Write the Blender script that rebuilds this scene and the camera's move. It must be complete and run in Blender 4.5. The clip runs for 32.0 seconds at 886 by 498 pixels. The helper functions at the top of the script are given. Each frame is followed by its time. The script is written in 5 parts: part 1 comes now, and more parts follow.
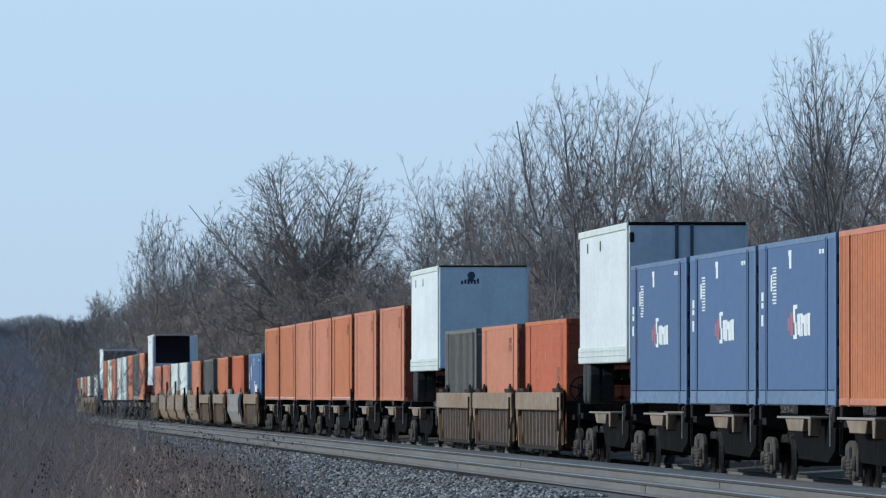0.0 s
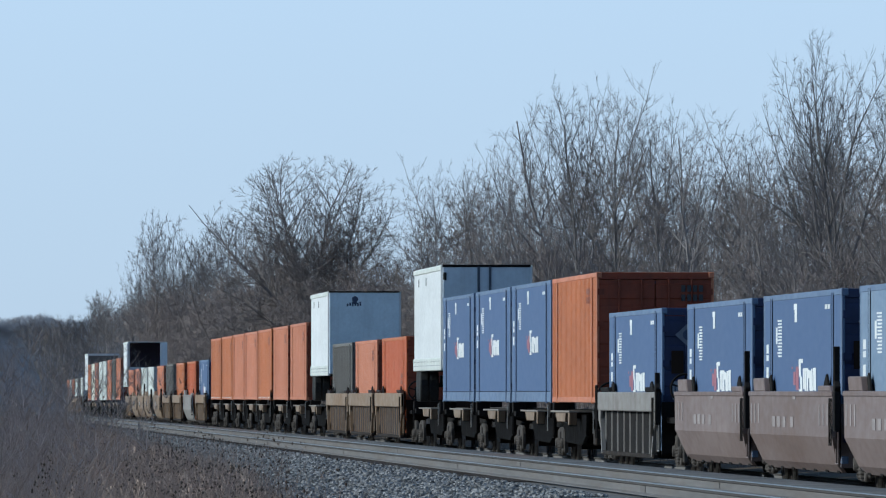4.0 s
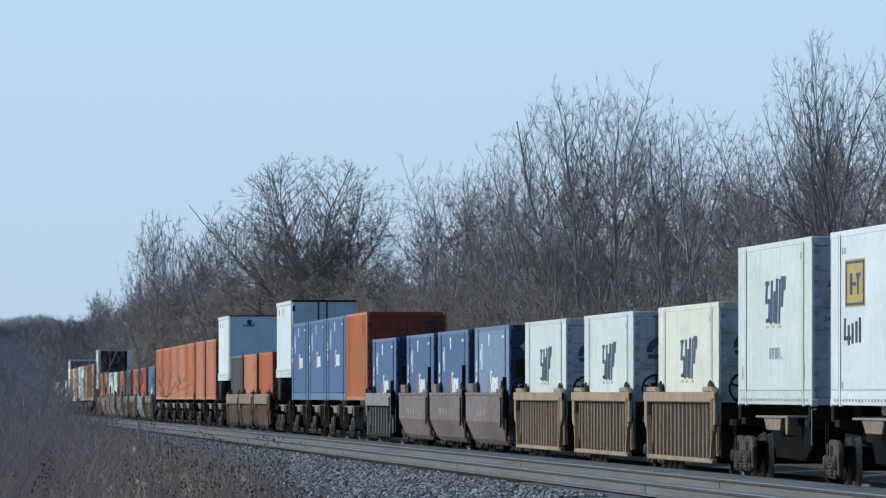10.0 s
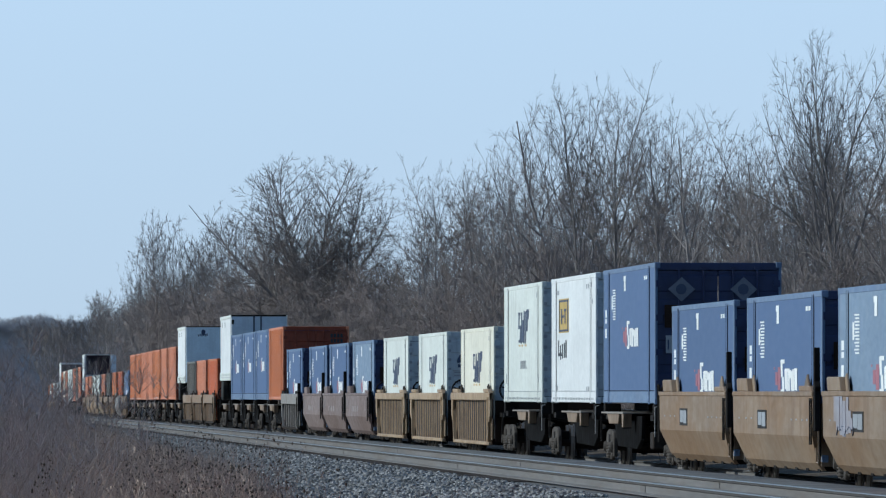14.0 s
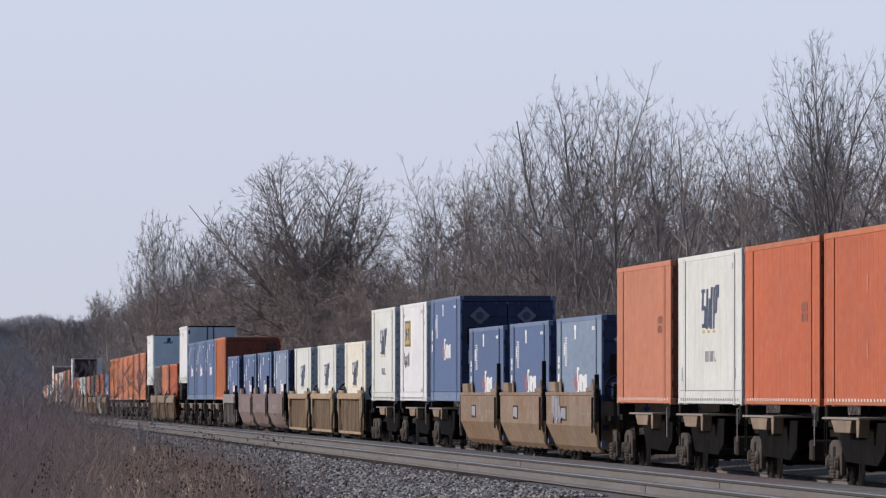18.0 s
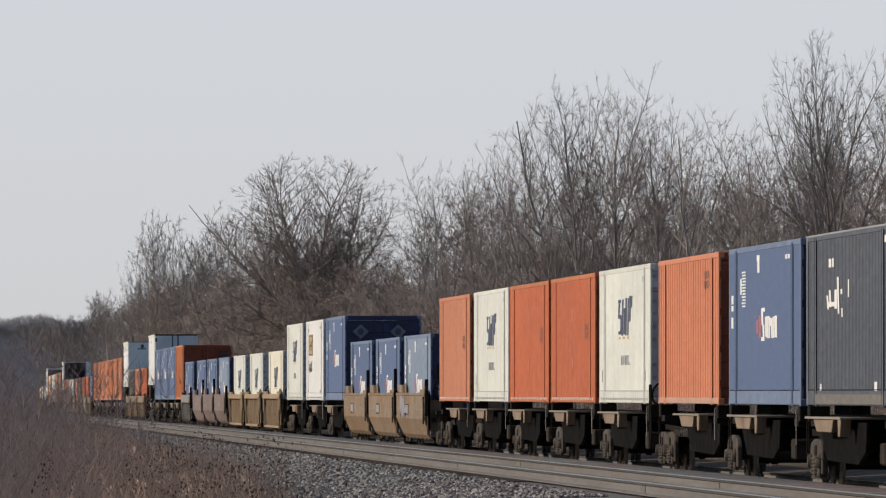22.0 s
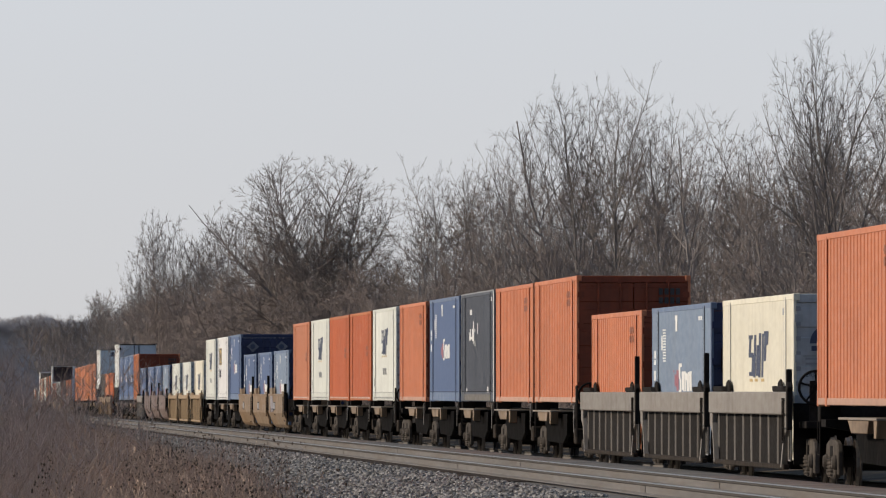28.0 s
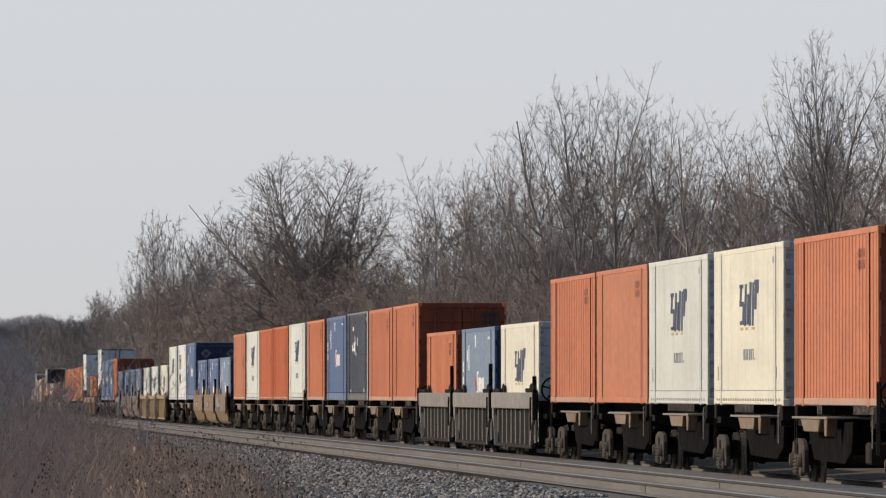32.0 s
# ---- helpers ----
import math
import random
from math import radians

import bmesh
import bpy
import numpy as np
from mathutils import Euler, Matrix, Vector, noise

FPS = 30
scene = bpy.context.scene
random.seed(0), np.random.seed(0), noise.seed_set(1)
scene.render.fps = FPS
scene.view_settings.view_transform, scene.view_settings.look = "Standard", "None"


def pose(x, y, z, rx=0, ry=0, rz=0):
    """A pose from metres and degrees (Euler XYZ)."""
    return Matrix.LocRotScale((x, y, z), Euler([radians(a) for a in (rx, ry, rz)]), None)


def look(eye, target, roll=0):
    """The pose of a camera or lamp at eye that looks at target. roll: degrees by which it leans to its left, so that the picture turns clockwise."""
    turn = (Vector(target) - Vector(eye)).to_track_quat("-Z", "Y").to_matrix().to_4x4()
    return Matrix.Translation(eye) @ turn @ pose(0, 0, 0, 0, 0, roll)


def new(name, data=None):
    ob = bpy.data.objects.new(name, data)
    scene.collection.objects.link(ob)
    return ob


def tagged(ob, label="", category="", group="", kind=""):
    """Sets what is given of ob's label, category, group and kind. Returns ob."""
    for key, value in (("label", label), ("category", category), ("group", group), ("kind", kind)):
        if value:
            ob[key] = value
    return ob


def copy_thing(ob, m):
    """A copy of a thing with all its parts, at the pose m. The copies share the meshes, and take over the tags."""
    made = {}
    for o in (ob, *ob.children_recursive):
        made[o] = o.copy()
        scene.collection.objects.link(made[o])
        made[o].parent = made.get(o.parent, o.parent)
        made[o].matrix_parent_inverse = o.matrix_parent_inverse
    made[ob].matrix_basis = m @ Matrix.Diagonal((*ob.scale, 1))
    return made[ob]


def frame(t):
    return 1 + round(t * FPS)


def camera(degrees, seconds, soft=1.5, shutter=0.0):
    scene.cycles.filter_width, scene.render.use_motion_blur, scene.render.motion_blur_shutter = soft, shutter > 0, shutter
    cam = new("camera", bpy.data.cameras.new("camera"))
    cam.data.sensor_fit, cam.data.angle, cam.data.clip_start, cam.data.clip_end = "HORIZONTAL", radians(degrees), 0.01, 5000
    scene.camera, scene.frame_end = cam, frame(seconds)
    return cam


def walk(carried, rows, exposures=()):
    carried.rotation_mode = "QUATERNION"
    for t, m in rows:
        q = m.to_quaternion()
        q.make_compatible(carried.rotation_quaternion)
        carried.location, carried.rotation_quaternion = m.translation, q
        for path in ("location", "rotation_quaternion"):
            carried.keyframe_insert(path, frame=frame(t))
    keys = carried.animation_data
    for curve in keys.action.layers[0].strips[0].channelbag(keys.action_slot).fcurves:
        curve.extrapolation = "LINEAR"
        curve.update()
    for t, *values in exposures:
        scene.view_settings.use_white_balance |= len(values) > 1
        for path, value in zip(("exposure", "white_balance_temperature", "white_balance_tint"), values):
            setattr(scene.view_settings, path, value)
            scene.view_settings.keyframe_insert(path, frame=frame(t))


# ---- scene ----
# Camera on a tripod beside the line, long lens; x is across the line, y along it, z up from the rail heads of the far track.
EYE = (0.0, 0.0, 1.60)
cam = camera(4.4895, 32.0, soft=1.2)
AIM = pose(*EYE, 90.0 + 0.7185, 0, -2.990)
walk(cam, [(0.0, AIM), (32.0, AIM)], exposures=[
    (0.0, 0.0, 5300, 0), (14.5, 0.0, 5300, 0), (16.5, 0.0, 5380, 1), (17.5, 0.0, 6000, 14), (19.0, 0.0, 6450, 18),
    (20.5, 0.0, 6950, 12), (32.0, 0.0, 7000, 12)])

# Hazy winter daylight: low sun from the left, a little ahead of the camera.
SUN_EL, SUN_AZ = radians(24), radians(-84)
world = bpy.data.worlds.new("winter_sky")
scene.world = world
world.use_nodes = True
wn = world.node_tree
sky = wn.nodes.new("ShaderNodeTexSky")
sky.sky_type = "NISHITA"
sky.sun_disc = False
sky.sun_elevation = SUN_EL
sky.sun_rotation = SUN_AZ
sky.altitude = 100
sky.air_density, sky.dust_density, sky.ozone_density = 1.0, 0.3, 1.5
# thick winter haze lies low all round the horizon and thins out upwards
coord = wn.nodes.new("ShaderNodeTexCoord")
split = wn.nodes.new("ShaderNodeSeparateXYZ")
wn.links.new(coord.outputs["Generated"], split.inputs[0])
haze = wn.nodes.new("ShaderNodeValToRGB")
haze.color_ramp.elements[0].position, haze.color_ramp.elements[0].color = 0.0, (0.59, 0.62, 0.665, 1)
haze.color_ramp.elements[1].position, haze.color_ramp.elements[1].color = 0.26, (0.20, 0.255, 0.34, 1)
for at, col in ((0.036, (0.61, 0.673, 0.755, 1)), (0.09, (0.40, 0.46, 0.55, 1))):
    e = haze.color_ramp.elements.new(at)
    e.color = col
wn.links.new(split.outputs["Z"], haze.inputs["Fac"])
thin = wn.nodes.new("ShaderNodeMapRange")
thin.inputs["From Min"].default_value, thin.inputs["From Max"].default_value = 0.08, 0.34
wn.links.new(split.outputs["Z"], thin.inputs["Value"])
clear = wn.nodes.new("ShaderNodeMix")
clear.data_type, clear.blend_type = "RGBA", "MULTIPLY"
clear.inputs[0].default_value = 1.0
wn.links.new(sky.outputs[0], clear.inputs[6])
clear.inputs[7].default_value = (0.10, 0.10, 0.10, 1)
both = wn.nodes.new("ShaderNodeMix")
both.data_type = "RGBA"
wn.links.new(thin.outputs["Result"], both.inputs[0])
wn.links.new(haze.outputs[0], both.inputs[6])
wn.links.new(clear.outputs[2], both.inputs[7])
wn.links.new(both.outputs[2], wn.nodes["Background"].inputs["Color"])
wn.nodes["Background"].inputs["Strength"].default_value = 1.0
sun_data = bpy.data.lights.new("sun", "SUN")
sun_data.energy, sun_data.angle, sun_data.color = 3.5, radians(0.6), (1.0, 0.90, 0.76)
sun = new("sun", sun_data)
sun_way = Vector((math.sin(SUN_AZ) * math.cos(SUN_EL), math.cos(SUN_AZ) * math.cos(SUN_EL), math.sin(SUN_EL)))
sun.matrix_world = look(sun_way * 100, (0, 0, 0))
scene.view_settings.exposure = 0.0


# ---- mesh and material helpers ----
class Geo:
    """Collects vertices and faces of one mesh."""

    def __init__(self):
        self.v, self.f = [], []

    def add(self, vs, fs):
        n = len(self.v)
        self.v.extend(vs)
        self.f.extend([tuple(n + i for i in f) for f in fs])
        return self

    def box(self, x0, x1, y0, y1, z0, z1):
        vs = [(x, y, z) for z in (z0, z1) for y in (y0, y1) for x in (x0, x1)]
        return self.add(vs, [(0, 2, 3, 1), (4, 5, 7, 6), (0, 1, 5, 4), (2, 6, 7, 3), (0, 4, 6, 2), (1, 3, 7, 5)])

    def prism(self, pts, axis, a, b):
        """A polygon pulled along an axis from a to b; pts lie in the plane of the two other axes."""
        def put(p, q, d):
            return {"x": (d, p, q), "y": (p, d, q), "z": (p, q, d)}[axis]
        n = len(pts)
        vs = [put(p, q, a) for p, q in pts] + [put(p, q, b) for p, q in pts]
        fs = [tuple(range(n - 1, -1, -1)), tuple(range(n, 2 * n))]
        fs += [(i, (i + 1) % n, n + (i + 1) % n, n + i) for i in range(n)]
        return self.add(vs, fs)

    def cyl(self, p0, p1, r0, r1=None, n=12, cap=True):
        r1 = r0 if r1 is None else r1
        p0, p1 = Vector(p0), Vector(p1)
        d = (p1 - p0).normalized()
        a = d.orthogonal().normalized()
        b = d.cross(a)
        vs = []
        for p, r in ((p0, r0), (p1, r1)):
            for i in range(n):
                t = 2 * math.pi * i / n
                vs.append(tuple(p + a * (r * math.cos(t)) + b * (r * math.sin(t))))
        fs = [(i, (i + 1) % n, n + (i + 1) % n, n + i) for i in range(n)]
        if cap:
            fs += [tuple(range(n - 1, -1, -1)), tuple(range(n, 2 * n))]
        return self.add(vs, fs)

    def rod(self, pts, r, n=6):
        for p, q in zip(pts, pts[1:]):
            self.cyl(p, q, r, n=n)
        return self

    def ring(self, radius, r, n=18, m=6):
        """A closed ring about the x axis."""
        vs = []
        for i in range(n):
            a = 2 * math.pi * i / n
            for j in range(m):
                b = 2 * math.pi * j / m
                q = radius + r * math.cos(b)
                vs.append((r * math.sin(b), q * math.sin(a), q * math.cos(a)))
        return self.add(vs, [(i * m + j, i * m + (j + 1) % m, (i + 1) % n * m + (j + 1) % m, (i + 1) % n * m + j) for i in range(n) for j in range(m)])

    def turned(self, profile, axis_point, n=24):
        """A body turned about the x axis through axis_point; profile: rows of (x, radius)."""
        cx, cy, cz = axis_point
        vs = []
        for x, r in profile:
            for i in range(n):
                t = 2 * math.pi * i / n
                vs.append((cx + x, cy + r * math.cos(t), cz + r * math.sin(t)))
        m = len(profile)
        fs = [(k * n + i, k * n + (i + 1) % n, (k + 1) * n + (i + 1) % n, (k + 1) * n + i) for k in range(m - 1) for i in range(n)]
        fs += [tuple(range(n - 1, -1, -1)), tuple(range((m - 1) * n, m * n))]
        return self.add(vs, fs)

    def mesh(self, name, material, bevel=0.0, smooth=False):
        me = bpy.data.meshes.new(name)
        me.from_pydata(self.v, [], self.f)
        if bevel:
            bm = bmesh.new()
            bm.from_mesh(me)
            bmesh.ops.bevel(bm, geom=[e for e in bm.edges if len(e.link_faces) == 2 and e.calc_face_angle(0) > 0.5], offset=bevel, segments=1, affect="EDGES", profile=0.5)
            bm.to_mesh(me)
            bm.free()
        me.materials.append(material)
        if smooth:
            me.polygons.foreach_set("use_smooth", [True] * len(me.polygons))
        me.update()
        return me


def part(name, geo, material, parent, label="", loc=(0, 0, 0), bevel=0.0, smooth=False):
    """One mesh object under a thing or a part. geo may be a mesh that alike pieces share."""
    data = geo if isinstance(geo, bpy.types.Mesh) else geo.mesh(name, material, bevel, smooth)
    ob = new(name, data)
    ob.parent = parent
    ob.location = loc
    if label:
        tagged(ob, label)
    return ob


def thing(name, label, category, group="", kind="", data=None):
    return tagged(new(name, data), label, category, group, kind)


def surface(name, col, rough=0.6, metal=0.0, vary=0.12, scale=1.2, grain=18.0, streak=0.0, dirt=(0.12, 0.10, 0.08), dirt_amount=0.0,
            bump=0.0, bump_scale=30.0, random_value=0.0, stretch=(1, 1, 1), island=False, spec=0.5, second=None):
    """A procedural surface: base colour with broad and fine variation, dirt and vertical streaks, fine relief."""
    m = bpy.data.materials.new(name)
    m.use_nodes = True
    nt = m.node_tree
    N, Lk = nt.nodes, nt.links
    bsdf = N["Principled BSDF"]
    bsdf.inputs["Roughness"].default_value = rough
    bsdf.inputs["Metallic"].default_value = metal
    bsdf.inputs["Specular IOR Level"].default_value = spec
    tc = N.new("ShaderNodeTexCoord")
    mp = N.new("ShaderNodeMapping")
    mp.inputs["Scale"].default_value = stretch
    Lk.new(tc.outputs["Object"], mp.inputs["Vector"])
    info = N.new("ShaderNodeObjectInfo")
    shift = N.new("ShaderNodeVectorMath")
    shift.operation = "MULTIPLY_ADD"
    Lk.new(info.outputs["Random"], shift.inputs[0])
    shift.inputs[1].default_value = (37.0, 91.0, 53.0)
    Lk.new(mp.outputs[0], shift.inputs[2])

    def noise_tex(sc, detail=4.0, vec=None):
        n = N.new("ShaderNodeTexNoise")
        n.inputs["Scale"].default_value = sc
        n.inputs["Detail"].default_value = detail
        Lk.new(vec or shift.outputs[0], n.inputs["Vector"])
        return n.outputs["Fac"]

    def ramp(fac, lo, hi, a=0.0, b=1.0):
        r = N.new("ShaderNodeMapRange")
        r.inputs["From Min"].default_value, r.inputs["From Max"].default_value = lo, hi
        r.inputs["To Min"].default_value, r.inputs["To Max"].default_value = a, b
        Lk.new(fac, r.inputs["Value"])
        return r.outputs["Result"]

    def mix(fac, a, b, kind="MIX"):
        x = N.new("ShaderNodeMix")
        x.data_type, x.blend_type = "RGBA", kind
        for sock, val in ((x.inputs[0], fac), (x.inputs[6], a), (x.inputs[7], b)):
            if isinstance(val, (int, float)):
                sock.default_value = val
            elif isinstance(val, tuple):
                sock.default_value = (*val[:3], 1)
            else:
                Lk.new(val, sock)
        return x.outputs[2]

    def value(fac):
        h = N.new("ShaderNodeHueSaturation")
        Lk.new(fac, h.inputs["Value"])
        return h

    c = tuple(col)
    if second:
        c = mix(ramp(noise_tex(scale * 0.7), 0.40, 0.62), c, second)
    if vary:
        h = value(ramp(noise_tex(scale), 0.3, 0.7, 1 - vary, 1 + vary))
        if isinstance(c, tuple):
            h.inputs["Color"].default_value = (*c, 1)
        else:
            Lk.new(c, h.inputs["Color"])
        h2 = value(ramp(noise_tex(grain, 6.0), 0.3, 0.7, 1 - vary * 0.7, 1 + vary * 0.7))
        Lk.new(h.outputs[0], h2.inputs["Color"])
        c = h2.outputs[0]
    if random_value:
        src = info.outputs["Random"]
        if island:
            src = N.new("ShaderNodeNewGeometry").outputs["Random Per Island"]
        h = value(ramp(src, 0.0, 1.0, 1 - random_value, 1 + random_value))
        if isinstance(c, tuple):
            h.inputs["Color"].default_value = (*c, 1)
        else:
            Lk.new(c, h.inputs["Color"])
        c = h.outputs[0]
    if streak:
        sm = N.new("ShaderNodeMapping")
        sm.inputs["Scale"].default_value = (5.0, 5.0, 0.35)
        Lk.new(shift.outputs[0], sm.inputs["Vector"])
        c = mix(ramp(noise_tex(1.6, 5.0, sm.outputs[0]), 0.48, 0.80, 0.0, streak), c, dirt)
    if dirt_amount:
        c = mix(ramp(noise_tex(scale * 2.3, 8.0), 0.45, 0.75, 0.0, dirt_amount), c, dirt)
    if isinstance(c, tuple):
        bsdf.inputs["Base Color"].default_value = (*c, 1)
    else:
        Lk.new(c, bsdf.inputs["Base Color"])
    if vary:
        Lk.new(ramp(noise_tex(grain * 0.6), 0.3, 0.7, max(rough - min(0.12, vary), 0.03), min(rough + min(0.12, vary), 1.0)), bsdf.inputs["Roughness"])
    if bump:
        bp = N.new("ShaderNodeBump")
        bp.inputs["Strength"].default_value = 0.6
        bp.inputs["Distance"].default_value = bump
        Lk.new(noise_tex(bump_scale, 8.0), bp.inputs["Height"])
        Lk.new(bp.outputs[0], bsdf.inputs["Normal"])
    return m


def paint(name, col, streak=0.25, **kw):
    opts = dict(rough=0.5, vary=0.07, scale=0.9, grain=9.0, streak=streak, dirt_amount=0.08, stretch=(1, 0.22, 1), random_value=0.06, bump=0.002, bump_scale=3.0, spec=0.35)
    opts.update(kw)
    return surface(name, col, **opts)


# ---- materials ----
ORANGE = paint("orange_paint", (0.49, 0.158, 0.052), dirt=(0.22, 0.07, 0.035))
ORANGE_FADED = paint("faded_orange_paint", (0.53, 0.196, 0.100), dirt=(0.26, 0.10, 0.06))
ORANGE_RIB = paint("corrugated_orange_paint", (0.58, 0.205, 0.102), dirt=(0.26, 0.08, 0.04))
ORANGE_DEEP = paint("deep_orange_paint", (0.50, 0.113, 0.033), dirt=(0.22, 0.06, 0.02))
WHITE = paint("white_paint", (0.655, 0.675, 0.625), 0.35, dirt=(0.36, 0.34, 0.29))
CREAM = paint("cream_paint", (0.76, 0.725, 0.60), 0.3, dirt=(0.38, 0.34, 0.25))
BRIGHT_WHITE = paint("bright_white_paint", (0.73, 0.735, 0.73), 0.2, dirt=(0.42, 0.42, 0.40))
BLUE = paint("blue_paint", (0.086, 0.132, 0.250), 0.2, dirt=(0.10, 0.14, 0.24), vary=0.02, scale=0.4, dirt_amount=0.04, bump=0.0, spec=0.2)
BLUE_FADED = paint("faded_blue_paint", (0.18, 0.24, 0.335), 0.35, dirt=(0.22, 0.25, 0.28))
BLUE_RAIL = paint("weathered_blue_rail_paint", (0.135, 0.19, 0.30), 0.3, dirt=(0.2, 0.2, 0.22))
# door paints: grime, plus the shade of the trailing end put into the colour
BLUE_DOOR = paint("grimy_shaded_navy_door_paint", (0.026, 0.036, 0.095), 0.3, dirt=(0.02, 0.02, 0.03), dirt_amount=0.3)
ORANGE_DOOR = paint("grimy_shaded_red_brown_door_paint", (0.24, 0.050, 0.020), 0.4, dirt=(0.09, 0.03, 0.02), dirt_amount=0.4)
WHITE_DOOR = paint("shaded_slate_white_door_paint", (0.50, 0.53, 0.55), 0.4, dirt=(0.16, 0.17, 0.18), dirt_amount=0.3)
CHARCOAL = paint("charcoal_paint", (0.070, 0.080, 0.102), 0.2, dirt=(0.12, 0.12, 0.12))
GREY = paint("grey_paint", (0.155, 0.14, 0.12), 0.4, dirt=(0.15, 0.14, 0.13))
PINK_RAIL = paint("faded_pinkish_rail_paint", (0.50, 0.30, 0.22), 0.4, dirt=(0.25, 0.12, 0.08))
PALE_STEEL = paint("pale_steel_paint", (0.27, 0.24, 0.21), 0.4, spec=0.1, dirt=(0.25, 0.18, 0.12))
TAN = paint("tan_wagon_paint", (0.265, 0.20, 0.142), 0.75, second=(0.25, 0.165, 0.098), dirt=(0.15, 0.09, 0.05), dirt_amount=0.4, spec=0.12)
BRACKET = paint("rusty_bracket_paint", (0.27, 0.20, 0.14), 0.6, dirt=(0.07, 0.045, 0.03), dirt_amount=0.6, grain=5.0, spec=0.1)
TAN_PALE = paint("pale_tan_wagon_paint", (0.37, 0.27, 0.17), 0.5, dirt=(0.16, 0.09, 0.05), dirt_amount=0.45, spec=0.12)
# rust brown taken near black for shade between well-car ribs; notice panels share it
SHADE_AND_RUST = paint("shade_dark_rust_brown_paint", (0.028, 0.018, 0.0135), 0.5, dirt=(0.04, 0.026, 0.018), dirt_amount=0.4, spec=0.05)
MAUVE = paint("mauve_brown_wagon_paint", (0.215, 0.165, 0.15), 0.65, second=(0.175, 0.125, 0.105), dirt=(0.14, 0.10, 0.09), dirt_amount=0.3, spec=0.15)
STONE = paint("stone_grey_wagon_paint", (0.26, 0.24, 0.22), 0.5, dirt=(0.12, 0.09, 0.07), dirt_amount=0.3, spec=0.12)
STONE_DARK = paint("dark_grey_wagon_paint", (0.03, 0.028, 0.027), 0.4, dirt=(0.03, 0.025, 0.02), dirt_amount=0.3, spec=0.05)
BLACK_STEEL = surface("grimy_black_steel", (0.019, 0.017, 0.016), rough=0.85, spec=0.06, vary=0.3, dirt=(0.026, 0.020, 0.016), dirt_amount=0.35, bump=0.004, bump_scale=20)
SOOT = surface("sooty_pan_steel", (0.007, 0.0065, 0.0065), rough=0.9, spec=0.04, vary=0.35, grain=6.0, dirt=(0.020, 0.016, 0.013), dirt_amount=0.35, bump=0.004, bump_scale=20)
BROWN_STEEL = surface("dusty_brown_steel", (0.030, 0.024, 0.020), rough=0.85, spec=0.12, vary=0.25, dirt=(0.085, 0.065, 0.048), dirt_amount=0.35, bump=0.006, bump_scale=20)
FRAME_STEEL = surface("dusty_cast_truck_steel", (0.078, 0.067, 0.058), rough=0.85, spec=0.15, vary=0.35, grain=9.0, dirt=(0.03, 0.024, 0.02), dirt_amount=0.6, bump=0.006, bump_scale=14)
GRAB = surface("scuffed_pale_grab_iron", (0.33, 0.31, 0.29), rough=0.7, vary=0.25, dirt=(0.08, 0.06, 0.05), dirt_amount=0.4)
WHEEL_STEEL = surface("rusted_wheel_steel", (0.030, 0.023, 0.019), rough=0.8, spec=0.15, vary=0.2, dirt=(0.03, 0.022, 0.018), dirt_amount=0.4)
TREAD = surface("dull_wheel_tread", (0.16, 0.15, 0.14), rough=0.45, metal=0.6, vary=0.1)
# dull purple with the shade inside the trailer put into it
DARK_INSIDE = surface("shaded_interior", (0.12, 0.105, 0.16), rough=0.9, vary=0.1)
MARK_WHITE = surface("white_lettering", (0.82, 0.82, 0.80), rough=0.5, vary=0.05)
MARK_NAVY = surface("navy_lettering", (0.045, 0.06, 0.11), rough=0.5, vary=0.1)
MARK_GOLD = surface("gold_lettering", (0.55, 0.38, 0.14), rough=0.5, vary=0.1)
MARK_RED = surface("red_lettering", (0.34, 0.12, 0.15), rough=0.5, vary=0.1)
MARK_BLACK = surface("black_lettering", (0.03, 0.03, 0.035), rough=0.5, vary=0.1)
MARK_RUST = surface("dark_orange_lettering", (0.26, 0.075, 0.03), rough=0.5, vary=0.1)
MARK_GREY = surface("grey_lettering", (0.30, 0.31, 0.33), rough=0.5, vary=0.1)
DIAMOND = surface("dull_blue_grey_panel", (0.15, 0.16, 0.20), rough=0.6, vary=0.15)
MARK_WORN = surface("worn_stencil_paint", (0.30, 0.255, 0.24), rough=0.6, vary=0.2)
MARK_YELLOW = surface("yellow_sign_paint", (0.48, 0.33, 0.08), rough=0.5, vary=0.1)
RUBBER = surface("tyre_rubber", (0.02, 0.02, 0.02), rough=0.85, vary=0.15)
GALV = surface("galvanised_steel", (0.42, 0.43, 0.44), rough=0.45, metal=0.6, vary=0.15)
RAIL_TOP = surface("worn_rail_head", (0.42, 0.40, 0.37), rough=0.35, metal=0.8, vary=0.1)
# dark rust that paints in the shadow line along each rail head
RAIL_HEAD = surface("shadow_dark_rail_head_side", (0.05, 0.042, 0.036), rough=0.8, vary=0.15, stretch=(1, 0.05, 1))
RAIL_RUST = surface("rusty_rail_web", (0.158, 0.151, 0.148), rough=0.9, spec=0.1, vary=0.12, scale=2.0, stretch=(1, 0.05, 1), dirt=(0.13, 0.09, 0.06), dirt_amount=0.3)
TIE_WOOD = surface("weathered_tie_wood", (0.085, 0.07, 0.06), rough=0.95, spec=0.05, vary=0.25, random_value=0.2, bump=0.01, bump_scale=12, stretch=(0.3, 3, 3))
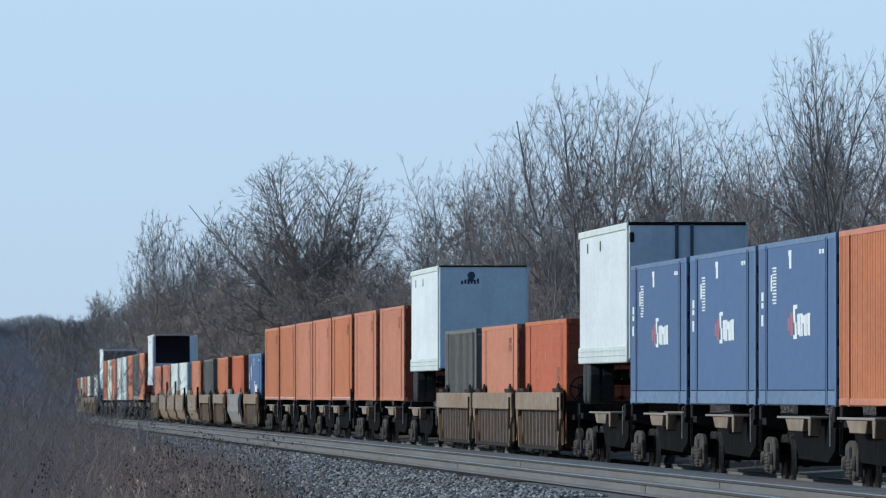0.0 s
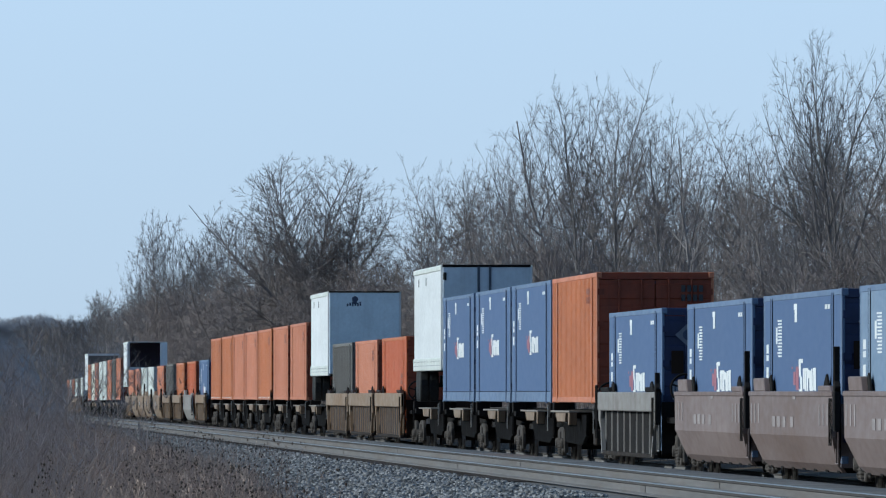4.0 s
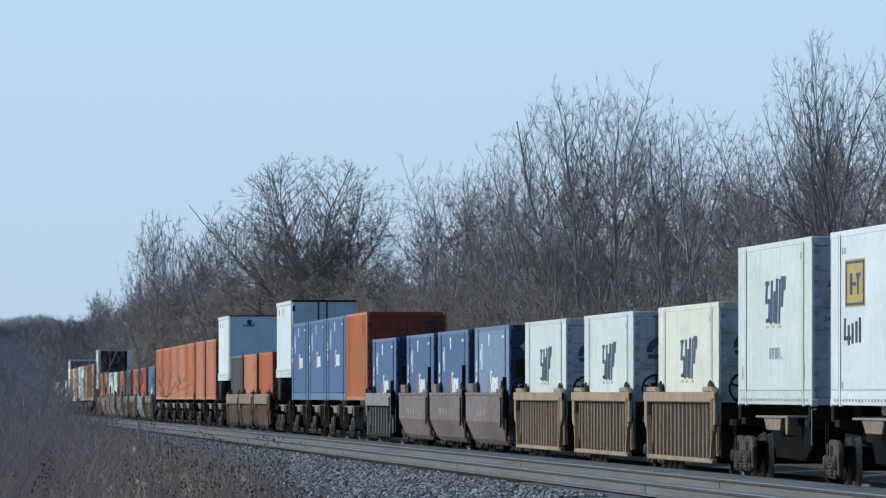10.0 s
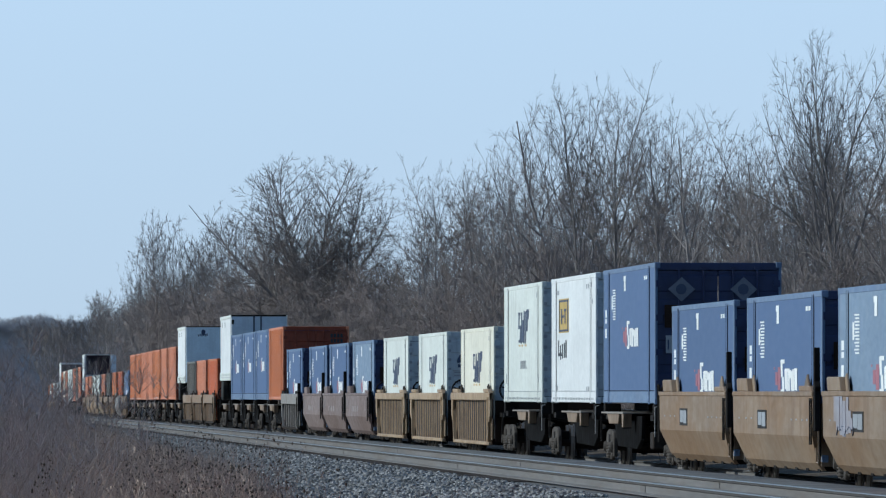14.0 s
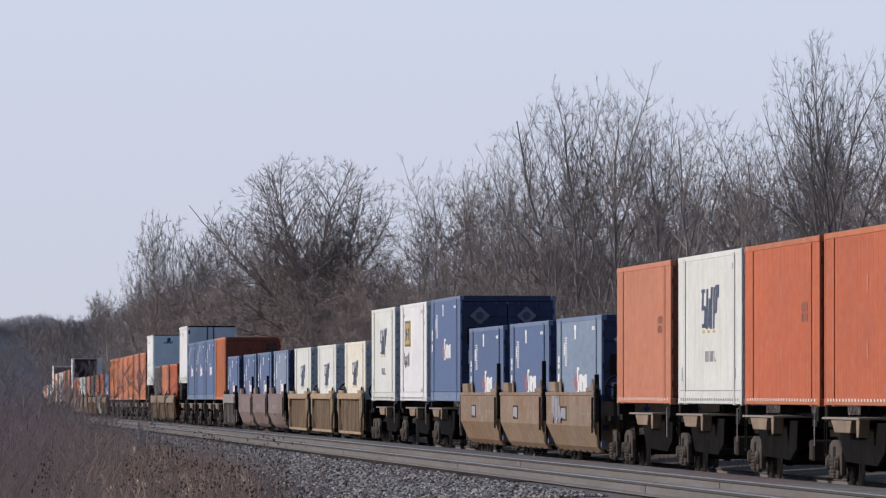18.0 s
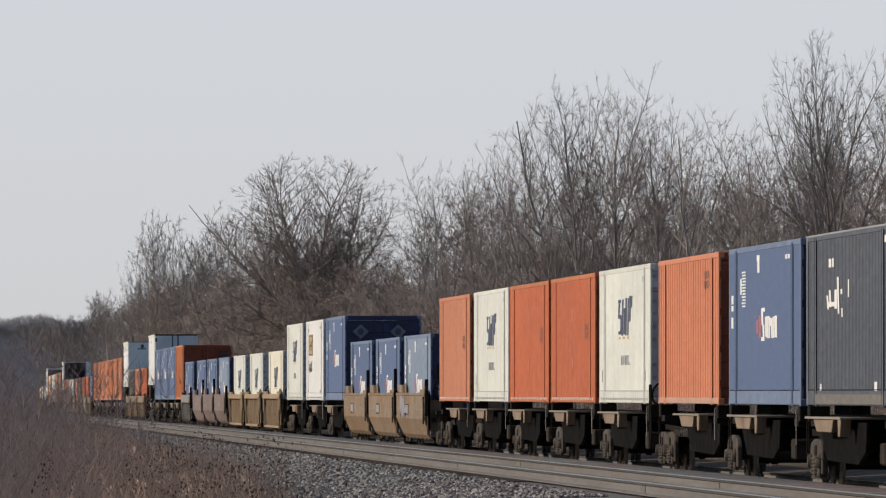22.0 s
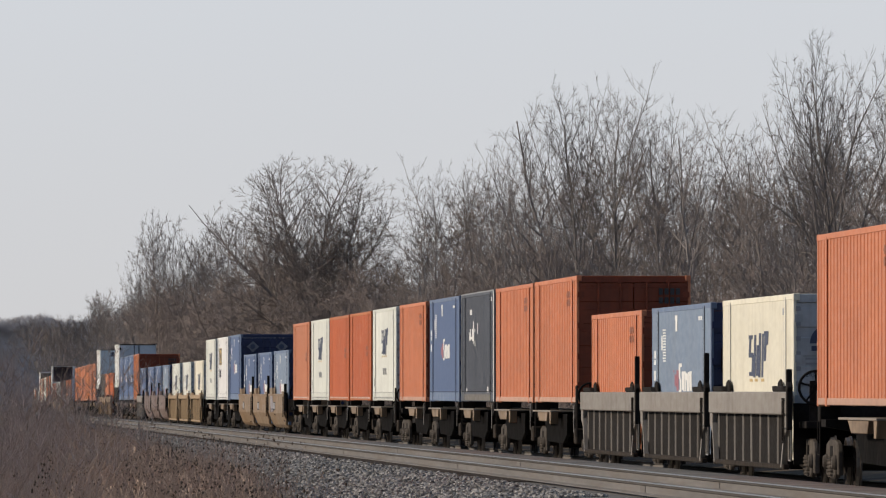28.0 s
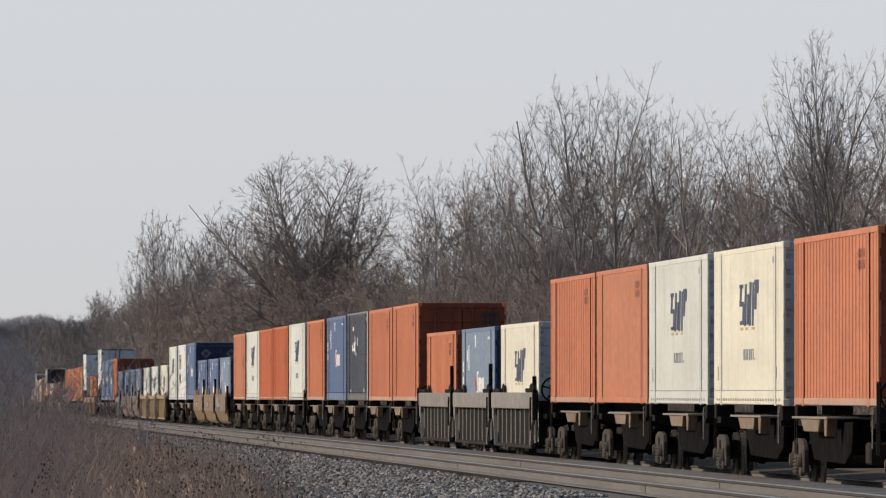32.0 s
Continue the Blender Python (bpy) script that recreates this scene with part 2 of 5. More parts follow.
BALLAST = surface("ballast_stone", (0.188, 0.182, 0.175), rough=0.95, spec=0.08, vary=0.3, scale=0.6, grain=14.0, dirt=(0.13, 0.115, 0.10), dirt_amount=0.3, bump=0.05, bump_scale=11.0)
BALLAST_PIECE = surface("loose_ballast_piece", (0.225, 0.218, 0.212), rough=0.8, vary=0.15, random_value=0.75, island=True)
DRY_STEM = surface("dry_weed_stem", (0.50, 0.39, 0.325), rough=0.9, spec=0.1, vary=0.15, scale=0.35, second=(0.28, 0.195, 0.155), random_value=0.2, island=True)
SHRUB_STEM = surface("shrub_twig", (0.44, 0.37, 0.335), rough=0.9, spec=0.1, vary=0.15, random_value=0.5, island=True)
DRY_GRASS = surface("dead_grass_blade", (0.54, 0.42, 0.35), rough=0.9, spec=0.1, vary=0.15, scale=0.35, second=(0.36, 0.27, 0.215), random_value=0.18, island=True)
SEED_HEAD = surface("dark_seed_head", (0.045, 0.03, 0.022), rough=0.9, vary=0.2, random_value=0.4, island=True)
BARK = surface("grey_bark", (0.22, 0.20, 0.185), rough=0.9, vary=0.25, scale=1.0, random_value=0.25, bump=0.02, bump_scale=8.0)
PALE_BARK = surface("pale_bark", (0.48, 0.45, 0.40), rough=0.9, vary=0.25, scale=1.0, random_value=0.15, bump=0.02, bump_scale=8.0)
TWIG = surface("twig_bark", (0.218, 0.19, 0.178), rough=0.9, vary=0.15, random_value=0.25)
# pale blue-grey: the haze of distance is painted into this base colour
FAR_WOOD = surface("far_wood_painted_haze", (0.44, 0.44, 0.475), rough=1.0, spec=0.0, vary=0.2, scale=0.4)
BRUSH = surface("brush_twig", (0.203, 0.167, 0.154), rough=0.9, vary=0.2, random_value=0.4, island=True)


# ---- lie of the land ----
TRACK_X, NEAR_X, NEAR_Z, GAUGE = 17.43, 11.15, 0.40, 1.435


def bend(y):
    """The line drifts right and falls away far off."""
    y = min(max(y, 0.0), 2200.0)
    return 3.53e-6 * y * y, -6.7e-7 * y * y


PROFILE = [(-600, -0.6), (-40, -0.5), (-4, -0.30), (2, -0.25), (5, -0.16), (7, -0.04), (8.1, 0.09), (9.3, 0.19), (9.9, 0.20), (12.6, 0.20), (13.4, 0.19),
           (15.1, 0.18), (15.8, -0.06), (16.2, -0.17), (18.8, -0.17), (20.4, -0.7), (24, -0.75), (30, -0.4), (38, 0.6), (48, 3.0), (62, 7.0), (85, 10.0), (130, 11.5), (2500, 14.0)]


def land(x, y):
    """Height of the ground."""
    dx, dz = bend(y)
    x -= dx
    for (xa, za), (xb, zb) in zip(PROFILE, PROFILE[1:]):
        if x <= xb:
            k = (x - xa) / (xb - xa)
            z = za + (zb - za) * k
            if x > 38:
                z *= 1.0 - 0.55 * min(max((y - 600.0) / 400.0, 0.0), 1.0)
            return z + dz
    return PROFILE[-1][1] + dz


def ground():
    xs = []
    for (xa, _), (xb, _) in zip(PROFILE, PROFILE[1:]):
        n = 2 if 5 <= xa < 30 else 1
        xs += [xa + (xb - xa) * i / n for i in range(n)]
    xs.append(PROFILE[-1][0])
    ys = [-900, -400, -100, 0] + [40 * i for i in range(1, 60)] + [2600, 3400, 4600]
    g = Geo()
    rng = random.Random(4)
    rows = []
    for y in ys:
        dx, dz = bend(y)
        for x in xs:
            zz = land(x + dx, y) + (rng.uniform(-0.02, 0.02) if 4 < x < 9.4 else 0)
            rows.append((x + dx, y, zz))
    n = len(xs)
    g.add(rows, [(j * n + i, j * n + i + 1, (j + 1) * n + i + 1, (j + 1) * n + i) for j in range(len(ys) - 1) for i in range(n - 1)])
    me = g.mesh("ground", SOIL)
    me.materials.append(BALLAST)
    for p in me.polygons:
        cx = sum(me.vertices[i].co.x - bend(me.vertices[i].co.y)[0] for i in p.vertices) / len(p.vertices)
        p.material_index = 1 if 5.2 < cx < 21.5 else 0
    me.polygons.foreach_set("use_smooth", [True] * len(me.polygons))
    return thing("ground", "flat dead-grass verge and grey ballast beside the railway", "ground", kind="structure", data=me)


SOIL = surface("leaf_litter_and_dead_grass", (0.15, 0.115, 0.08), rough=0.95, spec=0.05, vary=0.35, scale=0.4, grain=9.0, dirt=(0.08, 0.06, 0.045), dirt_amount=0.5, bump=0.06, bump_scale=7.0,
               second=(0.11, 0.085, 0.065))
ground()

RAIL_SECTION = [(-0.07, 0), (0.07, 0), (0.07, 0.012), (0.012, 0.035), (0.010, 0.125), (0.034, 0.135), (0.036, 0.165), (0.028, 0.172), (-0.028, 0.172), (-0.036, 0.165),
                (-0.034, 0.135), (-0.010, 0.125), (-0.012, 0.035), (-0.07, 0.012)]


def rail_line(name, cx, top_z, y0, y1, material_web, step=40.0):
    """A rail laid in lengths along the line; its head is worn bright."""
    g = Geo()
    ys = [y0 + step * i for i in range(int((y1 - y0) / step) + 1)]
    n = len(RAIL_SECTION)
    for y in ys:
        dx, dz = bend(y)
        g.v += [(cx + dx + p, y, top_z - 0.172 + q + dz) for p, q in RAIL_SECTION]
    for j in range(len(ys) - 1):
        g.f += [(j * n + i, (j + 1) * n + i, (j + 1) * n + (i + 1) % n, j * n + (i + 1) % n) for i in range(n)]
    me = g.mesh(name, material_web)
    me.materials.append(RAIL_TOP)
    me.materials.append(RAIL_HEAD)
    for k, p in enumerate(me.polygons):
        if k % n in (7, 6, 8):
            p.material_index = 1
        # head sides and neck get the painted shadow line
        elif k % n in (5, 9, 4, 10):
            p.material_index = 2
    return me


def railway(label, cx, top_z, y0, y1):
    tr = thing("railway_track", label, "railway track", kind="structure")
    for s in (-1, 1):
        part("rail", rail_line("rail", cx + s * GAUGE / 2, top_z, y0, y1, RAIL_RUST), RAIL_RUST, tr)
    return tr


near_track = railway("empty railway track of rusty rails on wooden ties", NEAR_X, NEAR_Z, -60, 1900)
far_track = railway("railway track under the freight train", TRACK_X, 0.0, -520, 1900)


def ties(track, cx, top, first, count, rest_to):
    me = Geo().box(-1.30, 1.30, -0.115, 0.115, -0.18, 0.0).mesh("tie", TIE_WOOD, bevel=0.012)
    y = first
    rng = random.Random(11)
    for _ in range(count):
        dx, dz = bend(y)
        ob = part("tie", me, TIE_WOOD, track, loc=(cx + dx + rng.uniform(-0.03, 0.03), y, top + dz))
        ob.rotation_euler = (0, 0, rng.uniform(-0.01, 0.01))
        y += 0.52
    g = Geo()
    while y < rest_to:
        dx, dz = bend(y)
        g.box(cx + dx - 1.3, cx + dx + 1.3, y, y + 0.23, top + dz - 0.18, top + dz)
        y += 0.52
    tagged(part("far_ties", g, TIE_WOOD, track), kind="stuff")


def joint_bars(track, cx, top):
    """Bolted joint bars on the near rail."""
    g = Geo().box(-0.019, -0.012, -0.45, 0.45, 0.035, 0.122)
    me = g.mesh("joint_bar", RAIL_RUST)
    for s in (-1, 1):
        for k in range(5):
            y = 150 + 47.6 * k + (5.9 if s > 0 else 0)
            dx, dz = bend(y)
            part("joint_bar", me, RAIL_RUST, track, loc=(cx + dx + s * GAUGE / 2, y, top - 0.172 + dz))


def stones():
    """Loose ballast stones on the shoulder of the near track."""
    rng = np.random.default_rng(5)
    n = 42000
    y = 150 + 380 * rng.random(n) ** 1.6
    x = 5.2 + 4.75 * rng.random(n)
    keep = x < 5.0 + (y - 60) * 0.05
    x, y = x[keep | (x > 6.4)], y[keep | (x > 6.4)]
    base = np.array([(1, 0, -0.3), (-0.5, 0.87, -0.3), (-0.5, -0.87, -0.3), (0.5, 0.6, 0.55), (-0.75, 0.1, 0.6), (0.45, -0.65, 0.5)])
    faces = np.array([(0, 1, 3), (1, 4, 3), (1, 2, 4), (2, 5, 4), (2, 0, 5), (0, 3, 5), (3, 4, 5)])
    m = len(x)
    ang, size = rng.random(m) * 6.28, 0.015 + 0.028 * rng.random(m)
    jit = base[None] * (1 + rng.uniform(-0.35, 0.35, (m, 6, 3)))
    ca, sa = np.cos(ang)[:, None], np.sin(ang)[:, None]
    px = (jit[:, :, 0] * ca - jit[:, :, 1] * sa) * size[:, None]
    py = (jit[:, :, 0] * sa + jit[:, :, 1] * ca) * size[:, None]
    pz = jit[:, :, 2] * size[:, None]
    dx = 3.53e-6 * y * y
    z = np.array([land(a + d, b) for a, b, d in zip(x, y, dx)]) + size * 0.4
    v = np.stack([px + (x + dx)[:, None], py + y[:, None], pz + z[:, None]], 2).reshape(-1, 3)
    f = (faces[None] + 6 * np.arange(m)[:, None, None]).reshape(-1, 3)
    me = bpy.data.meshes.new("ballast_stones")
    me.from_pydata(v.tolist(), [], f.tolist())
    me.materials.append(BALLAST_PIECE)
    thing("ballast_stones", "loose crushed grey ballast stones on the track shoulder", "ballast", kind="stuff", data=me)


# ---- bare trees, brush and dead weeds ----
class Twigs:
    """Tapered limbs as three- to five-sided tubes."""

    def __init__(self):
        self.v, self.f = [], []

    def limb(self, pts, radii, n):
        start = len(self.v)
        for k, (p, r) in enumerate(zip(pts, radii)):
            d = (pts[min(k + 1, len(pts) - 1)] - pts[max(k - 1, 0)]).normalized()
            a = d.orthogonal().normalized()
            b = d.cross(a)
            for i in range(n):
                t = 2 * math.pi * i / n
                q = p + a * (r * math.cos(t)) + b * (r * math.sin(t))
                self.v.append((q.x, q.y, q.z))
        for k in range(len(pts) - 1):
            for i in range(n):
                self.f.append((start + k * n + i, start + k * n + (i + 1) % n, start + (k + 1) * n + (i + 1) % n, start + (k + 1) * n + i))

    def spike(self, p, d, length, r):
        """A twig that runs out to a point."""
        a = d.orthogonal().normalized()
        b = d.cross(a)
        n = len(self.v)
        for t in (0.0, 2.094, 4.189):
            q = p + a * (r * math.cos(t)) + b * (r * math.sin(t))
            self.v.append((q.x, q.y, q.z))
        q = p + d * length
        self.v.append((q.x, q.y, q.z))
        self.f.extend([(n, n + 1, n + 3), (n + 1, n + 2, n + 3), (n + 2, n, n + 3)])

    def mesh(self, name, material):
        me = bpy.data.meshes.new(name)
        me.from_pydata(self.v, [], self.f)
        me.materials.append(material)
        return me


def limbed_tree(seed, fork, half_width, middle, half_height, limbs, low, high, subs, fines, twigs, trunk_r=0.11, twig_r=0.0042, stems=1, spring=0.45, lift=0.35, zig=0.11, twig_len=0.34, lean=0.04, top=0.9, crest=0.025, uneven=1.0):
    """A leafless tree ten metres high: a trunk that gives off limbs from its fork upwards, limbs that branch and branch again inside an uneven oval crown, twigs at the ends.
    low and high: degrees from upright of the lowest and highest limbs; spring: share of the height over which the limbs leave the trunk. Returns trunk and crown meshes."""
    rng, small = random.Random(seed), random.Random(seed + 1)
    H = 10.0
    trunk, crown = Twigs(), Twigs()
    lobes = [(rng.uniform(0, 6.283), rng.randrange(1, 5), uneven * rng.uniform(0.03, 0.10)) for _ in range(4)]
    up = Vector((0, 0, 1))

    def room(p, d):
        """Way left to the edge of the crown from p in direction d."""
        az = math.atan2(p.y + d.y, p.x + d.x)
        lump = 1 + sum(c * math.sin(b * az + a + 4 * d.z) for a, b, c in lobes)
        A, B = H * half_width * lump, H * half_height * lump
        q = Vector((p.x / A, p.y / A, (p.z - H * middle) / B))
        e = Vector((d.x / A, d.y / A, d.z / B))
        ee, qe, c = e.dot(e), q.dot(e), q.dot(q) - 1
        disc = qe * qe - ee * c
        return (-qe + math.sqrt(disc)) / ee if disc > 0 and -qe + math.sqrt(disc) > 0 else 0.0

    def aside(d, angle, az):
        a = d.orthogonal().normalized()
        b = d.cross(a)
        return (d * math.cos(angle) + (a * math.cos(az) + b * math.sin(az)) * math.sin(angle)).normalized()

    def run(p, d, length, r0, r1, segs, rise_by, wobble):
        pts, rad = [p.copy()], [r0]
        for k in range(segs):
            d = (d + Vector((rng.gauss(0, wobble), rng.gauss(0, wobble), rng.gauss(0, wobble) + rise_by / segs))).normalized()
            pts.append(pts[-1] + d * (length / segs))
            u = (k + 1) / segs
            rad.append(r0 + (r1 - r0) * u ** 0.8)
        return pts, rad

    def along(pts, rad, u):
        k = min(int(u * (len(pts) - 1)), len(pts) - 2)
        w = u * (len(pts) - 1) - k
        return pts[k].lerp(pts[k + 1], w), rad[k] + (rad[k + 1] - rad[k]) * w, (pts[k + 1] - pts[k]).normalized()

    def spray(pts, rad):
        for _ in range(twigs):
            p, r, d = along(pts, rad, small.uniform(0.25, 1.0))
            crown.spike(p, aside(d, small.uniform(0.25, 0.95), small.uniform(0, 6.283)), twig_len * small.uniform(0.4, 1.1), min(r, twig_r))

    def branch(p, d, length, r, level, az):
        """One branch with all that it carries."""
        if length < 0.16:
            crown.spike(p, d, max(length, 0.12), min(r, twig_r))
            return
        segs = (7, 4, 3)[level]
        pts, rad = run(p, d, length, r, max(r * 0.16, twig_r * 0.8), segs, (lift, lift * 0.8, 0.3)[level], zig * (1.0, 1.25, 1.3)[level])
        crown.limb(pts, rad, 5 if r > 0.05 else 4 if r > 0.02 else 3)
        if level == 2:
            spray(pts, rad)
            return
        n = (subs, fines)[level]
        n = max(3, int(n * min(1.3, length / (H * 0.42 if level == 0 else H * 0.15))))
        for k in range(n):
            u = (0.16 if level == 0 else 0.2) + 0.8 * (k + rng.random() * 0.8) / n
            q, rr, dd = along(pts, rad, min(u, 0.99))
            az += 2.4 + rng.uniform(-0.5, 0.5)
            nd = aside(dd, rng.uniform(0.6, 1.1), az)
            nd = (nd + up * 0.15).normalized()
            want = length * (0.50 if level == 0 else 0.42) * (1.12 - 0.70 * u) * rng.uniform(0.55, 1.15)
            branch(q, nd, min(want, room(q, nd) * rng.uniform(0.9, 1.06)), max(min(rr * 0.72, r * 0.42), twig_r), level + 1, rng.uniform(0, 6.283))

    for st in range(stems):
        base = Vector((0, 0, -0.3)) if stems == 1 else Vector((rng.uniform(-0.25, 0.25), rng.uniform(-0.25, 0.25), -0.3))
        slant = lean if stems == 1 else 0.16
        d = Vector((rng.gauss(0, slant), rng.gauss(0, slant), 1)).normalized()
        height = H * top * rng.uniform(0.9, 1.0) + 0.3
        r = trunk_r * (1.0 if stems == 1 else 0.72)
        pts, rad = run(base, d, height, r, 0.018, 18, 0.5, 0.045)
        cut = max(2, int(18 * fork))
        rad = [q * (1.0 + 0.55 * max(0.0, 1 - k / 2.0)) for k, q in enumerate(rad)]
        trunk.limb(pts[:cut + 1], rad[:cut + 1], 7)
        crown.limb(pts[cut:], rad[cut:], 5)
        az = rng.uniform(0, 6.283)
        n = limbs // stems
        for k in range(n):
            s = (k + rng.random() * 0.7) / n
            q, rr, dd = along(pts, rad, min(fork + spring * s, 0.97))
            az += 2.4 + rng.uniform(-0.45, 0.45)
            nd = aside(dd, radians(low + (high - low) * s ** 0.8 + rng.uniform(-7, 7)), az)
            branch(q, nd, room(q, nd) * rng.uniform(0.80, 1.02), min(rr * 0.75, r * 0.58), 0, rng.uniform(0, 6.283))
        u = 0.78
        while u < 0.995:
            q, rr, dd = along(pts, rad, u)
            az += 2.4
            nd = aside(dd, rng.uniform(0.4, 0.8), az)
            branch(q, nd, min(1.5, room(q, nd)), max(rr * 0.5, twig_r), 1, 0.0)
            u += crest
    k = H / max(q[2] for q in crown.v)
    for tw in (trunk, crown):
        tw.v = [(x, y, z * k if z > 0 else z) for x, y, z in tw.v]
    return trunk, crown


def tree_meshes(*shape, bark=None, **more):
    trunk, crown = limbed_tree(*shape, **more)
    return trunk.mesh("trunk", bark or BARK), crown.mesh("crown", TWIG)


def tree_thing(meshes, label):
    t = thing("bare_tree", label, "tree", "trees of the wood beside the line")
    part("trunk", meshes[0], BARK, t)
    part("crown", meshes[1], TWIG, t)
    return t


# kinds of tree, ten metres high each; scaled where they stand
FINE = [tree_meshes(21, 0.34, 0.27, 0.66, 0.36, 13, 52, 24, 12, 6, 6, trunk_r=0.095, lift=0.35), tree_meshes(22, 0.42, 0.23, 0.66, 0.36, 12, 46, 22, 12, 6, 6, trunk_r=0.085, lift=0.35, bark=PALE_BARK),
        tree_meshes(23, 0.28, 0.28, 0.64, 0.38, 14, 44, 20, 11, 6, 6, stems=2, lift=0.35, trunk_r=0.11), tree_meshes(24, 0.24, 0.31, 0.61, 0.41, 13, 56, 26, 12, 6, 6, trunk_r=0.115, lift=0.5, zig=0.14)]
OAK = tree_meshes(73, 0.42, 0.37, 0.62, 0.39, 24, 84, 8, 17, 9, 8, trunk_r=0.20, spring=0.20, lift=0.05, zig=0.11, twig_len=0.26, twig_r=0.0046, top=0.62, uneven=0.25)
LIGHT = [tree_meshes(41, 0.28, 0.27, 0.62, 0.40, 9, 50, 22, 9, 5, 6, trunk_r=0.08, twig_r=0.0065, twig_len=0.45), tree_meshes(42, 0.22, 0.28, 0.60, 0.42, 10, 46, 20, 9, 5, 6, stems=2, trunk_r=0.09, twig_r=0.0065, twig_len=0.45),
         tree_meshes(43, 0.34, 0.24, 0.64, 0.38, 9, 46, 20, 9, 5, 6, trunk_r=0.08, twig_r=0.0065, twig_len=0.45), tree_meshes(44, 0.22, 0.33, 0.57, 0.44, 10, 64, 20, 9, 5, 6, trunk_r=0.08, twig_r=0.007, twig_len=0.45)]
BELT = [tree_meshes(51, 0.16, 0.42, 0.56, 0.46, 12, 70, 15, 8, 5, 6, twig_r=0.011, twig_len=0.6, trunk_r=0.11), tree_meshes(52, 0.16, 0.36, 0.57, 0.44, 11, 64, 15, 8, 5, 6, twig_r=0.011, twig_len=0.6, trunk_r=0.11)]

# height of the canopy along the wood's edge: distance along the line, height in metres
CANOPY = [(330, 13.0), (393, 14.2), (412, 14.1), (435, 13.1), (452, 13.0), (475, 12.7), (496, 15.6), (530, 16.9), (560, 17.0), (603, 16.7), (642, 14.9), (673, 15.2), (700, 14.8), (745, 15.5),
          (823, 19.4), (959, 19.7), (1077, 19.6), (1167, 19.0), (1250, 22.0), (1346, 20.0), (1428, 15.5), (1667, 17.0), (2300, 16.5)]


def canopy(y):
    for (a, ha), (b, hb) in zip(CANOPY, CANOPY[1:]):
        if y <= b:
            return ha + (hb - ha) * max(0.0, (y - a) / (b - a))
    return CANOPY[-1][1]


def plant_wood():
    rng = random.Random(77)
    labels = {0: "leafless tree with upright grey limbs and fine twigs", 1: "leafless tree with a pale trunk and fine upright twigs", 2: "leafless twin-stemmed tree with grey spreading limbs",
              3: "slender leafless tree with steep dark twigs"}
    protos = {}

    def put(kind, meshes, label, x, y, h, sx=1.0, turn=None):
        dx, dz = bend(y)
        m = Matrix.Translation((x + dx, y, land(x + dx, y) - 0.1)) @ Matrix.Rotation(rng.uniform(0, 6.283) if turn is None else turn, 4, "Z") @ Matrix.Diagonal((h / 10 * sx, h / 10 * sx, h / 10, 1))
        if kind not in protos:
            protos[kind] = tree_thing(meshes, label)
            protos[kind].matrix_basis = m
            return
        t = copy_thing(protos[kind], Matrix.Identity(4))
        t.matrix_basis = m

    # the tall trees of the wood's edge
    for y, h, k, sx in ((370, 12.7, 0, 1.00), (385, 15.0, 3, 0.72), (395, 14.0, 0, 0.70), (406, 13.3, 3, 0.62), (420, 12.0, 0, 0.75), (435, 12.9, 0, 0.90), (447, 13.3, 1, 1.00), (471, 12.3, 1, 0.90), (490, 14.9, 2, 0.80), (510, 16.8, 0, 0.80), (533, 17.2, 2, 0.85), (556, 16.8, 1, 1.00), (581, 15.6, 3, 0.75), (606, 16.0, 0, 0.85), (639, 15.2, 2, 0.90), (671, 16.3, 0, 0.85), (704, 16.3, 1, 1.00)):
        put(k, FINE[k], labels[k], 34.0 + rng.uniform(-1, 1), y, h, sx)
    put("oak", OAK, "broad leafless oak with a dense round crown", 31.3, 835, 20.2, 1.14, radians(150))
    for y, h, k in ((753, 14.0, 3), (1096, 21.2, 2), (1159, 21.3, 1), (1223, 21.4, 0), (1293, 21.3, 3), (1376, 22.3, 2), (1475, 24.5, 1), (1552, 27.5, 0), (1629, 30.0, 3), (1718, 31.0, 2), (1823, 27.7, 1), (1916, 25.3, 0), (2025, 23.3, 3)):
        put(10 + k, LIGHT[k], "leafless tree deeper in the wood", 35.0, y, h, 1.1 if y < 1300 else 0.7)
    # lesser trees between and behind them; the further off, the wider apart
    for x0, x1, lo, hi, gap in ((30, 34, 0.40, 0.66, 7.5e-5), (37, 43, 0.5, 0.82, 6.2e-5), (45, 54, 0.6, 0.84, 6.2e-5)):
        y = 345.0
        while y < 1900:
            k = rng.randrange(4)
            if abs(y - 850) > 100 or x0 > 44:
                put(10 + k, LIGHT[k], "leafless tree deeper in the wood", rng.uniform(x0, x1), y, canopy(y) * rng.uniform(lo, hi), rng.uniform(0.9, 1.2))
            y += gap * y * y * rng.uniform(0.6, 1.4)
    # where the line bends out of sight the wood closes the view
    for i in range(20):
        k = rng.randrange(2)
        put(20 + k, BELT[k], "leafless tree of the far wood in the haze", 20 + 1.7 * i + rng.uniform(-1, 1), rng.uniform(1980, 2180), 19.5 + 0.42 * i + rng.uniform(-1.2, 1.2), rng.uniform(0.8, 1.1))


